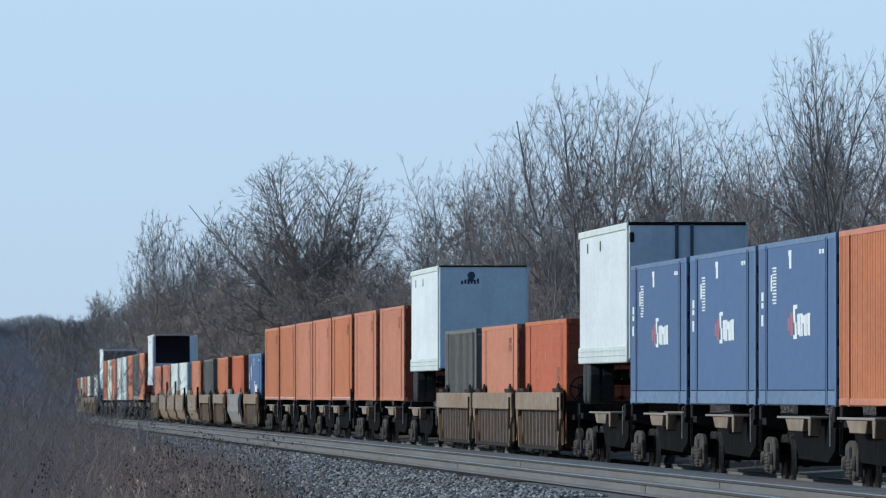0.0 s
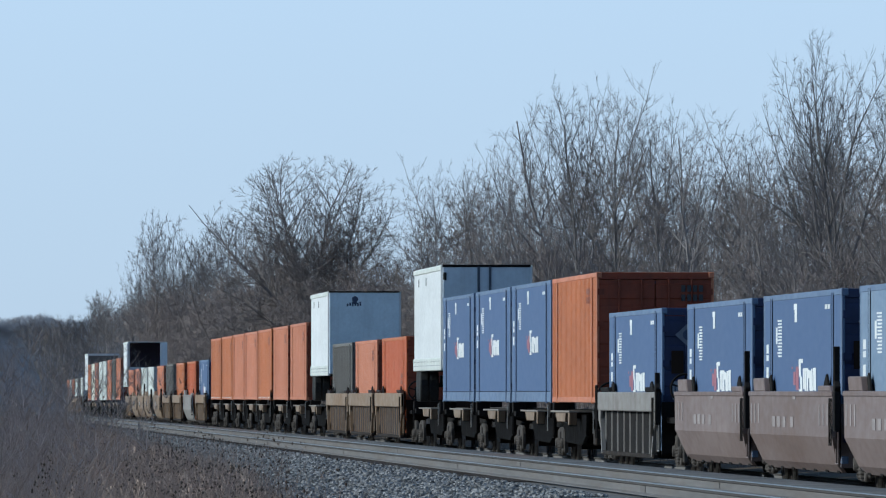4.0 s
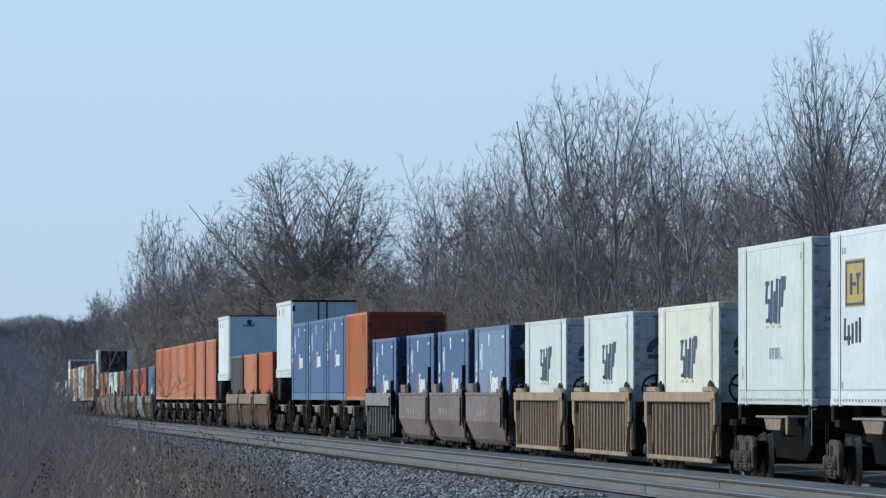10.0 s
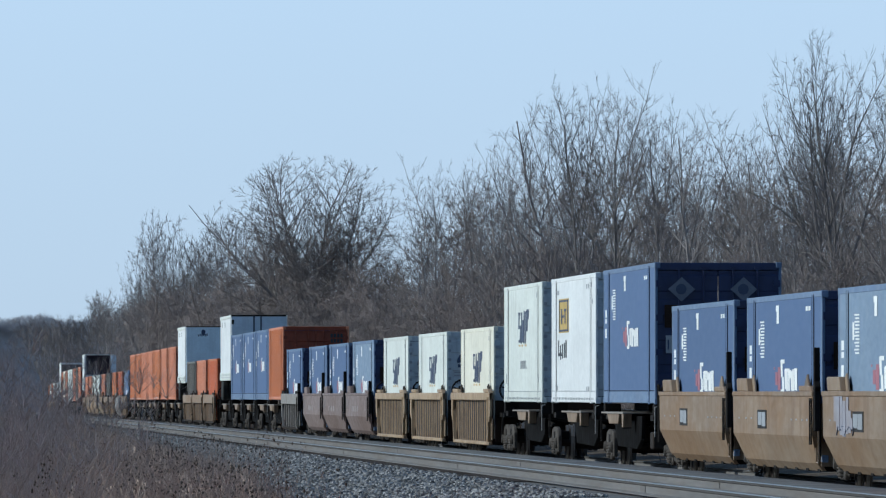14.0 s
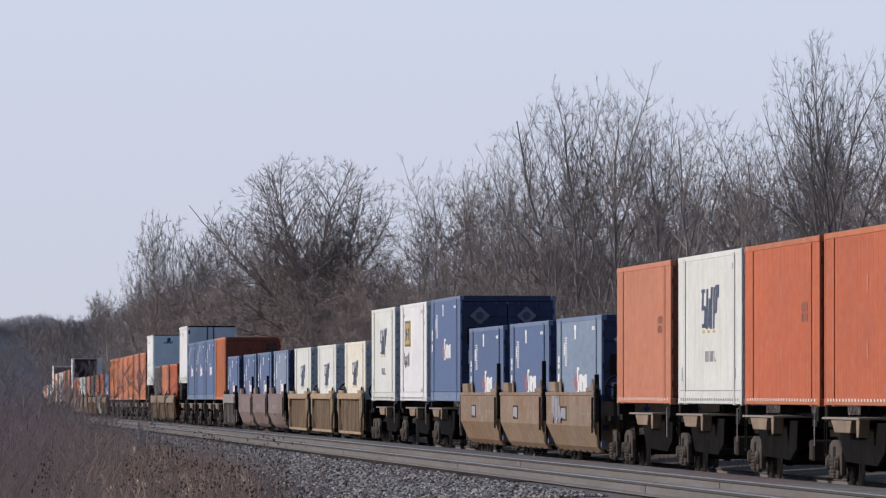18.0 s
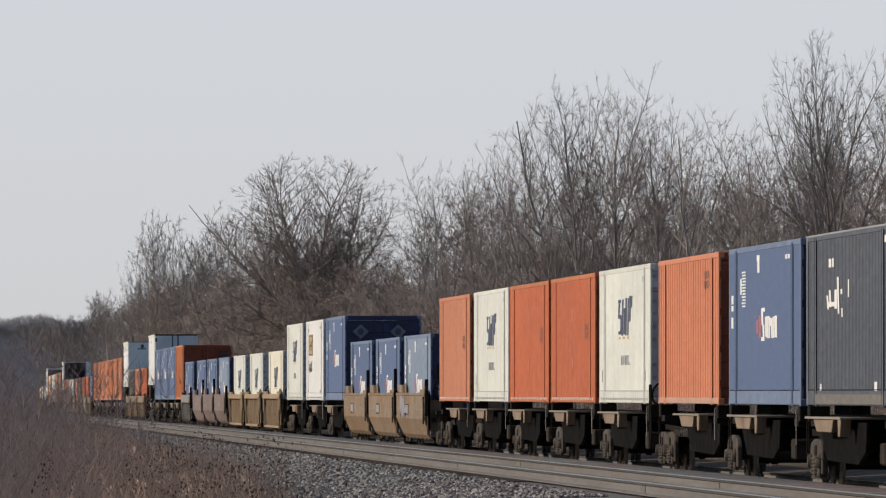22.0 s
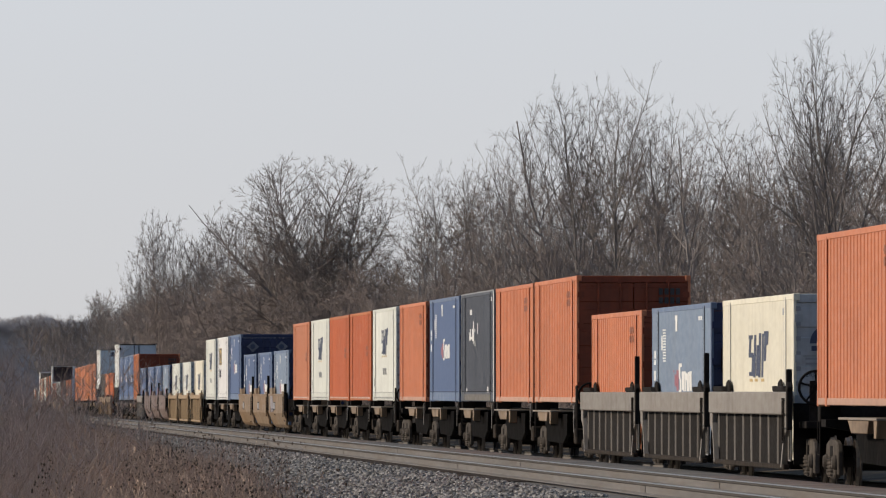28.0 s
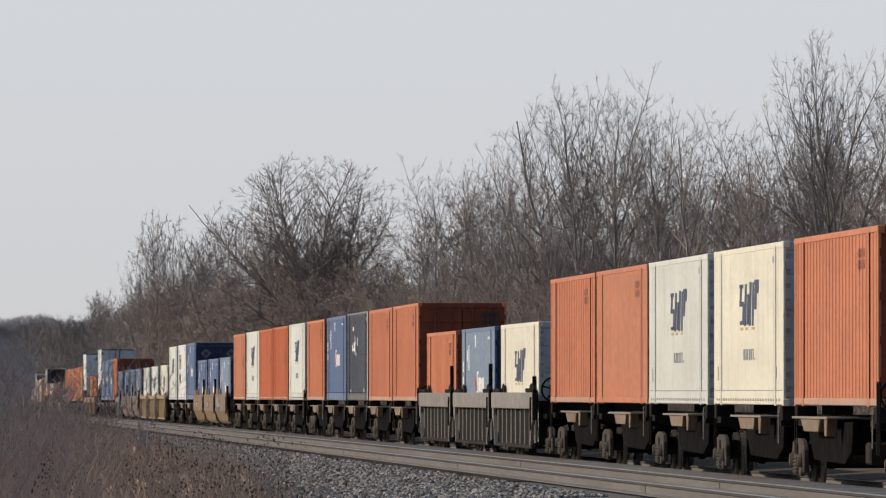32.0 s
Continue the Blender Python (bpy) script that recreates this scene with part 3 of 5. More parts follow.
def sprig(rng, v, f, p, d, length, r, bend_amount, segs=3):
    """A thin curved stem, three-sided; returns its points."""
    pts = [p]
    side = Vector((rng.gauss(0, 1), rng.gauss(0, 1), 0)) * bend_amount
    for k in range(segs):
        d = (d + side * 0.33).normalized()
        pts.append(pts[-1] + d * (length / segs))
    base = len(v)
    for k, q in enumerate(pts):
        rr = r * (1 - 0.75 * k / segs)
        for i in range(3):
            t = 2.094 * i
            v.append((q.x + rr * math.cos(t), q.y + rr * math.sin(t), q.z))
    for k in range(segs):
        for i in range(3):
            f.append((base + 3 * k + i, base + 3 * k + (i + 1) % 3, base + 3 * k + 3 + (i + 1) % 3, base + 3 * k + 3 + i))
    return pts


def brushwood():
    """Dense leafless brush under and before the trees: many-stemmed bushes, joined."""
    rng = random.Random(9)

    def kind(seed, twig_r, width, fines, twigs):
        trunk, crown = limbed_tree(seed, 0.06, width, 0.52, 0.48, 12, 38, 10, 5, fines, twigs, trunk_r=0.035, twig_r=twig_r, stems=3, spring=0.75, lift=0.3, zig=0.08, twig_len=0.9, top=0.9, crest=0.1)
        n = len(trunk.v)
        f = [q for q in trunk.f + [tuple(i + n for i in q) for q in crown.f]]
        tri = [(q[0], q[1], q[2]) for q in f] + [(q[0], q[2], q[3]) for q in f if len(q) == 4]
        return np.array(trunk.v + crown.v, dtype=np.float32), np.array(tri, dtype=np.int32)

    near = [kind(61, 0.012, 0.28, 2, 4), kind(62, 0.012, 0.34, 2, 4), kind(63, 0.012, 0.24, 2, 4)]
    far = [kind(64, 0.0115, 0.32, 3, 9), kind(65, 0.0115, 0.26, 3, 9)]
    vs, fs, count = [], [], 0

    def bush(x, y, h, wide):
        nonlocal count
        v, f = rng.choice(near if y < 700 else far)
        a, k = rng.uniform(0, 6.283), h / 10.0
        c, q = math.cos(a) * k * wide, math.sin(a) * k * wide
        vs.append(np.stack([v[:, 0] * c - v[:, 1] * q + x, v[:, 0] * q + v[:, 1] * c + y, v[:, 2] * k + land(x, y) - 0.1], 1))
        fs.append(f + count)
        count += len(v)

    for x0, x1, lo, hi, gap in ((26, 29, 0.14, 0.30, 4.4e-5), (29, 32, 0.22, 0.42, 4.4e-5), (32, 37, 0.28, 0.50, 4.4e-5), (38, 46, 0.38, 0.58, 6.0e-5), (46, 60, 0.40, 0.60, 7.5e-5)):
        y = 325.0
        while y < 2000:
            bush(rng.uniform(x0, x1) + bend(y)[0], y, canopy(y) * rng.uniform(lo, hi) * (1.2 + 0.40 * min(max((y - 480) / 300, 0.0), 1.0)), rng.uniform(1.1, 1.6))
            y += gap * y * y * rng.uniform(0.5, 1.5)
    # the thicket round the broad oak and beyond it
    y = 740.0
    while y < 1650:
        bush(rng.uniform(27, 35) + bend(y)[0], y, canopy(y) * rng.uniform(0.40, 0.72) * (1.2 if 830 < y < 1300 else 1.0), rng.uniform(1.1, 1.5))
        y += 1.6e-5 * y * y * rng.uniform(0.5, 1.5)
    # the belt that closes the view
    for i in range(14):
        bush(38 + 2.4 * i + rng.uniform(-2, 2), rng.uniform(1930, 2220), rng.uniform(8.0, 13.0), rng.uniform(1.2, 1.6))
    v, f = np.concatenate(vs), np.concatenate(fs)
    me = bpy.data.meshes.new("brush")
    me.vertices.add(len(v))
    me.vertices.foreach_set("co", v.ravel())
    me.loops.add(3 * len(f))
    me.loops.foreach_set("vertex_index", f.ravel())
    me.polygons.add(len(f))
    me.polygons.foreach_set("loop_start", np.arange(0, 3 * len(f), 3, dtype=np.int32))
    me.update(calc_edges=True)
    me.materials.append(BRUSH)
    thing("brush", "dense leafless brown brush along the wood's edge", "brush", kind="stuff", data=me)


def far_woods():
    """The rim of woods that closes the distance: a dense mass with a twiggy, uneven crest."""
    rng = random.Random(5)
    v, f = [], []
    n = 560

    def crest(x):
        return 19.0 + 0.7 * math.sin(x * 0.11) + 0.6 * math.sin(x * 0.31 + 1) + 1.1 * noise.noise(Vector((x * 0.22, 3.0, 0)))

    for i in range(n + 1):
        x = -220 + i
        v.extend([(x, 2600, -8), (x, 2600, crest(x) - 1.5), (x, 2606, crest(x) - 1.5), (x, 2606, -8)])
    for i in range(n):
        for k in range(3):
            f.append((4 * i + k, 4 * i + 4 + k, 4 * i + 5 + k, 4 * i + 1 + k))
    for _ in range(26000):
        x = rng.uniform(-30, 130)
        q = Vector((x, 2600 - rng.uniform(0.5, 5), crest(x) - rng.uniform(0.6, 3.2)))
        tip = q + Vector((rng.gauss(0, 0.5), 0, rng.uniform(0.4, 1.3)))
        m = len(v)
        v.extend([(q.x - 0.06, q.y, q.z), (q.x + 0.06, q.y, q.z), (q.x, q.y - 0.08, q.z), tuple(tip)])
        f.extend([(m, m + 2, m + 3), (m + 2, m + 1, m + 3), (m + 1, m, m + 3)])
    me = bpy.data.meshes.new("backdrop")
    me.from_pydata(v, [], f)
    # wall and twigs alike carry the haze in their colour
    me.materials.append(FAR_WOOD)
    thing("backdrop", "far leafless woods with blue haze painted into their colour", "woods", kind="structure", data=me)


def weed_edge(y):
    """How far the weeds reach towards the track."""
    return min(4.1 + (y - 95) * 0.026, 6.7 + (y - 200) * 0.008, 8.7)


def weeds():
    rng = random.Random(3)
    v, f, hv, hf, gv, gf = [], [], [], [], [], []

    def head(q, r):
        n = len(hv)
        hv.extend([(q.x + r, q.y, q.z), (q.x - r, q.y, q.z), (q.x, q.y + r, q.z), (q.x, q.y - r, q.z), (q.x, q.y, q.z + r * 1.5), (q.x, q.y, q.z - r * 1.5)])
        for a, b in ((0, 2), (2, 1), (1, 3), (3, 0)):
            hf.append((n + a, n + b, n + 4))
            hf.append((n + b, n + a, n + 5))

    def place(lo, hi, power):
        y = lo + (hi - lo) * rng.random() ** power
        left = 0.0105 * y - 0.4
        x = left + (weed_edge(y) - left) * math.sqrt(rng.random())
        return x, y

    for _ in range(11000):
        x, y = place(82, 620, 1.7)
        big = rng.random() < 0.25
        h = rng.uniform(0.7, 1.15) if big else rng.uniform(0.35, 0.85)
        p = Vector((x, y, land(x, y)))
        pts = sprig(rng, v, f, p, Vector((rng.gauss(0, 0.2), rng.gauss(0, 0.2), 1)).normalized(), h, 0.0034, 0.35, 3)
        dark = rng.random() < 0.17 and noise.noise(Vector((x * 1.3, y * 0.09, 0))) > 0.0
        if dark:
            for _k in range(rng.randrange(2, 6)):
                head(pts[-1] + Vector((rng.gauss(0, 0.03), rng.gauss(0, 0.03), rng.gauss(-0.03, 0.05))), rng.uniform(0.008, 0.015))
        for _k in range(rng.randrange(1, 5)):
            nd = Vector((rng.gauss(0, 0.85), rng.gauss(0, 0.85), 0.9)).normalized()
            q = sprig(rng, v, f, pts[rng.choice((1, 2))], nd, h * rng.uniform(0.2, 0.45), 0.0022, 0.3, 2)
            if dark and rng.random() < 0.6:
                head(q[-1], rng.uniform(0.007, 0.013))
    # taller weeds that stand out before the ballast
    for _ in range(70):
        y = rng.uniform(95, 170)
        x = rng.uniform(0.026, 0.0415) * y
        h = rng.uniform(0.75, 1.30)
        pts = sprig(rng, v, f, Vector((x, y, land(x, y))), Vector((rng.gauss(0, 0.12), rng.gauss(0, 0.12), 1)).normalized(), h, 0.004, 0.3, 4)
        for _k in range(rng.randrange(7, 13)):
            nd = Vector((rng.gauss(0, 0.7), rng.gauss(0, 0.7), 0.8)).normalized()
            q = sprig(rng, v, f, pts[rng.choice((2, 3, 4))], nd, h * rng.uniform(0.08, 0.22), 0.0022, 0.3, 2)
            if rng.random() < 0.7:
                head(q[-1], rng.uniform(0.006, 0.013))
    for _ in range(120000):
        x, y = place(80, 640, 1.5)
        h = rng.uniform(0.12, 0.50)
        z = land(x, y)
        a, lean = rng.uniform(0, 6.283), rng.uniform(0, 0.45) * h
        w = 0.0012 + 0.000006 * y
        b = rng.uniform(0, 3.14)
        wx, wy = w * math.cos(b), w * math.sin(b)
        n = len(gv)
        ca, sa = math.cos(a), math.sin(a)
        gv.extend([(x - wx, y - wy, z), (x + wx, y + wy, z), (x + wx * 0.6 + ca * lean * 0.4, y + wy * 0.6 + sa * lean * 0.4, z + h * 0.6), (x + ca * lean, y + sa * lean, z + h)])
        gf.extend([(n, n + 1, n + 2), (n, n + 2, n + 3)])
    for nm, lab, cat, vv, ff, mt in (("weeds", "tall dead brown weed stalks on the verge", "weeds", v, f, DRY_STEM), ("seed_heads", "small dark dried seed heads on the weeds", "weeds", hv, hf, SEED_HEAD),
                                     ("dead_grass", "matted dead brown grass on the verge", "grass", gv, gf, DRY_GRASS)):
        me = bpy.data.meshes.new(nm)
        me.from_pydata(vv, [], ff)
        me.materials.append(mt)
        thing(nm, lab, cat, kind="stuff", data=me)


def shrubs():
    """Leafless shrubs that stand above the weeds."""
    rng = random.Random(14)
    for k in range(14):
        y = 112 + 9.0 * k
        u = (k * 0.618) % 1.0
        x = (0.0122 + 0.0074 * u) * y
        h = 2.15 + (0.0026 - 0.0046 * max(0.0, abs(u - 0.50) - 0.22) / 0.28) * y * rng.uniform(0.75, 1.0)
        shrub = thing("shrub", "leafless tangled brown shrub among dead weeds", "shrub", "shrubs on the verge")
        shrub.location = (x, y, land(x, y))
        for _ in range(8):
            v, f = [], []
            p = Vector((rng.gauss(0, 0.26), rng.gauss(0, 0.26), -0.05))
            hh = h * rng.uniform(0.6, 1.0)
            pts = sprig(rng, v, f, p, Vector((rng.gauss(0, 0.24), rng.gauss(0, 0.24), 1)).normalized(), hh, 0.010, 0.35, 4)
            for _t in range(24):
                nd = Vector((rng.gauss(0, 0.8), rng.gauss(0, 0.8), 0.9)).normalized()
                q = sprig(rng, v, f, pts[rng.randrange(1, 5)], nd, hh * rng.uniform(0.12, 0.28), 0.0045, 0.3, 2)
                for _u in range(4):
                    nd = Vector((rng.gauss(0, 0.6), rng.gauss(0, 0.6), 0.7)).normalized()
                    sprig(rng, v, f, q[1], nd, hh * rng.uniform(0.07, 0.15), 0.003, 0.3, 1)
            me = bpy.data.meshes.new("stem")
            me.from_pydata(v, [], f)
            me.materials.append(SHRUB_STEM)
            part("stem", me, SHRUB_STEM, shrub)


# ---- the freight train ----
BOX_L, BOX_W, BOX_H = 16.15, 2.59, 2.896
DECK_Z, WELL_Z = 1.36, 0.42
MOVERS, AXLES = [], {"axle_front": [], "axle_rear": []}
PROTO = {}


def ride(ob, y0):
    """Note a thing that travels with the train: its place along the line at the clip's start."""
    MOVERS.append((ob, y0))
    return ob


def side_sheet(g, x, s, y0, y1, z0, z1, ribs, depth):
    """A pressed sheet wall: ribs stand proud on side s."""
    pts = [(y0, 0.0)]
    if ribs:
        w = (y1 - y0) / ribs
        for i in range(ribs):
            a = y0 + i * w
            pts += [(a + 0.28 * w, 0.0), (a + 0.293 * w, depth), (a + 0.72 * w, depth), (a + 0.80 * w, 0.0)]
    pts.append((y1, 0.0))
    n = len(pts)
    vs = [(x + s * d, y, z) for z in (z0, z1) for y, d in pts]
    vs += [(x - s * 0.03, y, z) for z in (z0, z1) for y in (y0, y1)]
    fs = [(i, i + 1, n + i + 1, n + i) for i in range(n - 1)]
    k = 2 * n
    fs += [(k + 1, k, k + 2, k + 3), (0, n, k + 2, k), (n - 1, k + 1, k + 3, 2 * n - 1)]
    return g.add(vs, fs)


def flag(g, f0, f1, d0, d1, off=-0.015, length=BOX_L, height=BOX_H, half=BOX_W / 2, slant=0.0):
    """A painted patch on the track-side wall: f runs from the leading end (0) to the trailing end (1), d down from the roof (0) to the floor (1)."""
    ya, yb = length / 2 - f0 * length, length / 2 - f1 * length
    za, zb = height * (1 - d0), height * (1 - d1)
    off = off + 0.012 if off < 0 else off
    x = -half - off - 0.0012 * (len(g.v) // 8 % 5)
    sl = slant * length
    vs = [(x, ya + sl, za), (x, yb + sl, za), (x, yb, zb), (x, ya, zb), (x + 0.004, ya + sl, za), (x + 0.004, yb + sl, za), (x + 0.004, yb, zb), (x + 0.004, ya, zb)]
    return g.add(vs, [(0, 1, 2, 3), (7, 6, 5, 4), (0, 4, 5, 1), (1, 5, 6, 2), (2, 6, 7, 3), (3, 7, 4, 0)])


def end_flag(g, a0, a1, d0, d1, off=0.075, height=BOX_H):
    """A painted patch on the trailing end: a runs across from the track side (0) to the far side (1)."""
    y = -BOX_L / 2 - off
    return g.box(-BOX_W / 2 + a0 * BOX_W, -BOX_W / 2 + a1 * BOX_W, y, y + 0.004, height * (1 - d1), height * (1 - d0))


def lettering(name, text, size, material, parent, loc, rot):
    cu = bpy.data.curves.new(name, "FONT")
    cu.body, cu.size, cu.extrude, cu.align_x = text, size, 0.003, "CENTER"
    tmp = bpy.data.objects.new("tmp", cu)
    me = bpy.data.meshes.new_from_object(tmp)
    bpy.data.objects.remove(tmp)
    me.materials.clear()
    me.materials.append(material)
    ob = part(name, me, material, parent, loc=loc)
    ob.rotation_euler = rot
    return ob


STYLES = {
    "orange": dict(paint=ORANGE, ribs=54, depth=0.004, rail=ORANGE_FADED, label="orange 53-foot shipping container with finely ribbed sides", slots=MARK_WHITE),
    "orange_faded": dict(paint=ORANGE_FADED, ribs=54, depth=0.004, rail=ORANGE_FADED, label="faded orange 53-foot shipping container with finely ribbed sides", slots=None),
    "orange_deep": dict(paint=ORANGE_DEEP, ribs=54, depth=0.004, rail=ORANGE, label="deep orange 53-foot shipping container with finely ribbed sides", slots=MARK_WHITE),
    "orange_ribbed": dict(paint=ORANGE_RIB, ribs=25, depth=0.015, rail=PINK_RAIL, label="orange 53-foot container with deep corrugations and pale bottom rail", slots=None),
    "white": dict(paint=WHITE, ribs=0, depth=0, rail=WHITE, label="white 53-foot container with a dark slanted block logo", slots=MARK_GREY),
    "cream": dict(paint=CREAM, ribs=0, depth=0, rail=CREAM, label="cream-white 53-foot container with a dark slanted block logo", slots=MARK_GREY),
    "white_sign": dict(paint=BRIGHT_WHITE, ribs=0, depth=0, rail=BRIGHT_WHITE, label="bright white container with a yellow square sign and black lettering", slots=MARK_GREY),
    "white_plain": dict(paint=WHITE, ribs=0, depth=0, rail=WHITE, label="plain white 53-foot shipping container", slots=None),
    "blue": dict(paint=BLUE, ribs=0, depth=0, rail=BLUE_RAIL, label="blue 53-foot container with a red and white logo", slots=None),
    "blue_faded": dict(paint=BLUE_FADED, ribs=0, depth=0, rail=BLUE_RAIL, label="faded grey-blue 53-foot container with a worn white logo", slots=None),
    "charcoal": dict(paint=CHARCOAL, ribs=60, depth=0.006, rail=CHARCOAL, label="charcoal grey container with white trim and a white script mark", slots=None),
    "grey_ribbed": dict(paint=GREY, ribs=26, depth=0.032, rail=PALE_STEEL, label="weathered grey corrugated 53-foot container", slots=None),
}


def container(style):
    st = STYLES[style]
    P, R = st["paint"], st["rail"]
    T = P if style == "orange_ribbed" or style == "grey_ribbed" else R
    L, W, H = BOX_L, BOX_W, BOX_H
    hl, hw = L / 2, W / 2
    c = thing("shipping_container", st["label"], "container", "containers of the train")
    post_y = hl - 1.75
    for s, nm in ((-1, "side_wall"), (1, "side_wall")):
        g = Geo()
        side_sheet(g, s * (hw - 0.008 - st["depth"]), s, -hl + 0.16, hl - 0.16, 0.12, H - 0.09, st["ribs"], st["depth"])
        part(nm, g, P, c)
        part("top_rail", Geo().box(s * hw - (0.09 if s > 0 else 0), s * hw + (0.09 if s < 0 else 0), -hl + 0.15, hl - 0.15, H - 0.11, H - 0.005), T, c, bevel=0.012)
        g = Geo().box(s * hw - (0.10 if s > 0 else 0), s * hw + (0.10 if s < 0 else 0), -hl + 0.15, hl - 0.15, 0.02, 0.14 if style.startswith("orange") else 0.27)
        part("bottom_rail", g, R, c, bevel=0.012)
        for e in (-1, 1):
            ya, yb = min(e * hl, e * (hl - 0.15)), max(e * hl, e * (hl - 0.15))
            g = Geo().box(s * hw - (0.06 if s > 0 else 0), s * hw + (0.06 if s < 0 else 0), ya, yb, 0.10, H - 0.10)
            for z in (0.0, H - 0.125):
                g.box(s * (hw + 0.004) - (0.12 if s > 0 else 0), s * (hw + 0.004) + (0.12 if s < 0 else 0), ya - 0.02, yb + 0.02, z, z + 0.125)
            part("corner_post", g, T if style not in ("orange", "orange_deep") else P, c, bevel=0.012)
            part("lifting_post", Geo().box(s * (hw + 0.004) - (0.06 if s > 0 else 0), s * (hw + 0.004) + (0.06 if s < 0 else 0), e * post_y - 0.15, e * post_y + 0.15, 0.0, H - 0.06), P, c, bevel=0.01)
    g = Geo().box(-hw + 0.03, hw - 0.03, -hl + 0.05, hl - 0.05, H - 0.05, H - 0.012)
    for k in range(26):
        y = -hl + 0.5 + k * (L - 1.0) / 25
        g.box(-hw + 0.1, hw - 0.1, y - 0.07, y + 0.07, H - 0.02, H - 0.002)
    part("roof_panel", g, P, c)
    g = Geo().box(-hw + 0.06, hw - 0.06, -hl + 0.1, hl - 0.1, 0.11, 0.17)
    for k in range(30):
        y = -hl + 0.4 + k * (L - 0.8) / 29
        g.box(-hw + 0.1, hw - 0.1, y - 0.04, y + 0.04, 0.03, 0.12)
    part("floor_frame", g, BLACK_STEEL, c)
    g = Geo().box(-hw + 0.14, hw - 0.14, hl - 0.09, hl - 0.04, 0.14, H - 0.1)
    part("front_wall", g, P, c)
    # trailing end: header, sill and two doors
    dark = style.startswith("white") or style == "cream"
    # the end faces away from the sun; its paint is darkened for that shade
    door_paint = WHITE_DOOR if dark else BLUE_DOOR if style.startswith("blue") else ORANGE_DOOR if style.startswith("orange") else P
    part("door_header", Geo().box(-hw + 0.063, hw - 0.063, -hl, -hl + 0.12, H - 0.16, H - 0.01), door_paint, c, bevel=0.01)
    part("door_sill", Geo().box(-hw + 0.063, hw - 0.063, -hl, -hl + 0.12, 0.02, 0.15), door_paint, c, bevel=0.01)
    for s in (-1, 1):
        a, b = (-hw + 0.063, -0.012) if s < 0 else (0.012, hw - 0.063)
        prof = [(-hl + 0.08, H - 0.17), (-hl + 0.08, 0.16), (-hl + 0.03, 0.16)]
        for k in range(5):
            z = 0.30 + k * 0.50
            prof += [(-hl + 0.03, z), (-hl + 0.012, z + 0.02), (-hl + 0.012, z + 0.32), (-hl + 0.03, z + 0.34)]
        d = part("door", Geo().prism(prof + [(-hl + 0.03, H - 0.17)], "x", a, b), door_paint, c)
        hinge = Geo().box(-0.07, 0.07, -hl - 0.02, -hl + 0.035, 0, 0.13).mesh("hinge", door_paint)
        for z in (0.35, 1.0, 1.7, 2.4):
            part("hinge", hinge, door_paint, d, loc=(s * (hw - 0.10), 0, z))
        for off in (0.30, 0.80):
            x = s * off
            g = Geo().cyl((x, -hl - 0.03, 0.08), (x, -hl - 0.03, H - 0.1), 0.022, n=8)
            for z in (0.12, 0.8, 1.9, H - 0.16):
                g.box(x - 0.06, x + 0.06, -hl - 0.05, -hl + 0.02, z, z + 0.07)
            g.box(min(x, x - s * 0.38), max(x, x - s * 0.38), -hl - 0.06, -hl - 0.035, 1.05, 1.10)
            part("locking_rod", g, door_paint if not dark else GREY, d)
    if st["slots"]:
        g = Geo()
        for k in range(26):
            f = 0.05 + 0.9 * k / 25
            flag(g, f - 0.006, f + 0.006, 0.955, 0.972, off=0.008)
        tagged(part("slot_row", g, st["slots"], c), kind="stuff")
    if not style.startswith("orange"):
        part("seam_line", flag(Geo(), 0.01, 0.99, 0.902, 0.907, off=0.001), MARK_GREY if dark else BLACK_STEEL, c)
    for f in (0.098, 0.118, 0.882, 0.902):
        part("seam", flag(Geo(), f - 0.0018, f + 0.0018, 0.02, 0.99, off=0.006), MARK_GREY if dark else T if style.startswith("orange") else BLACK_STEEL, c)
    decorate(style, c)
    return c


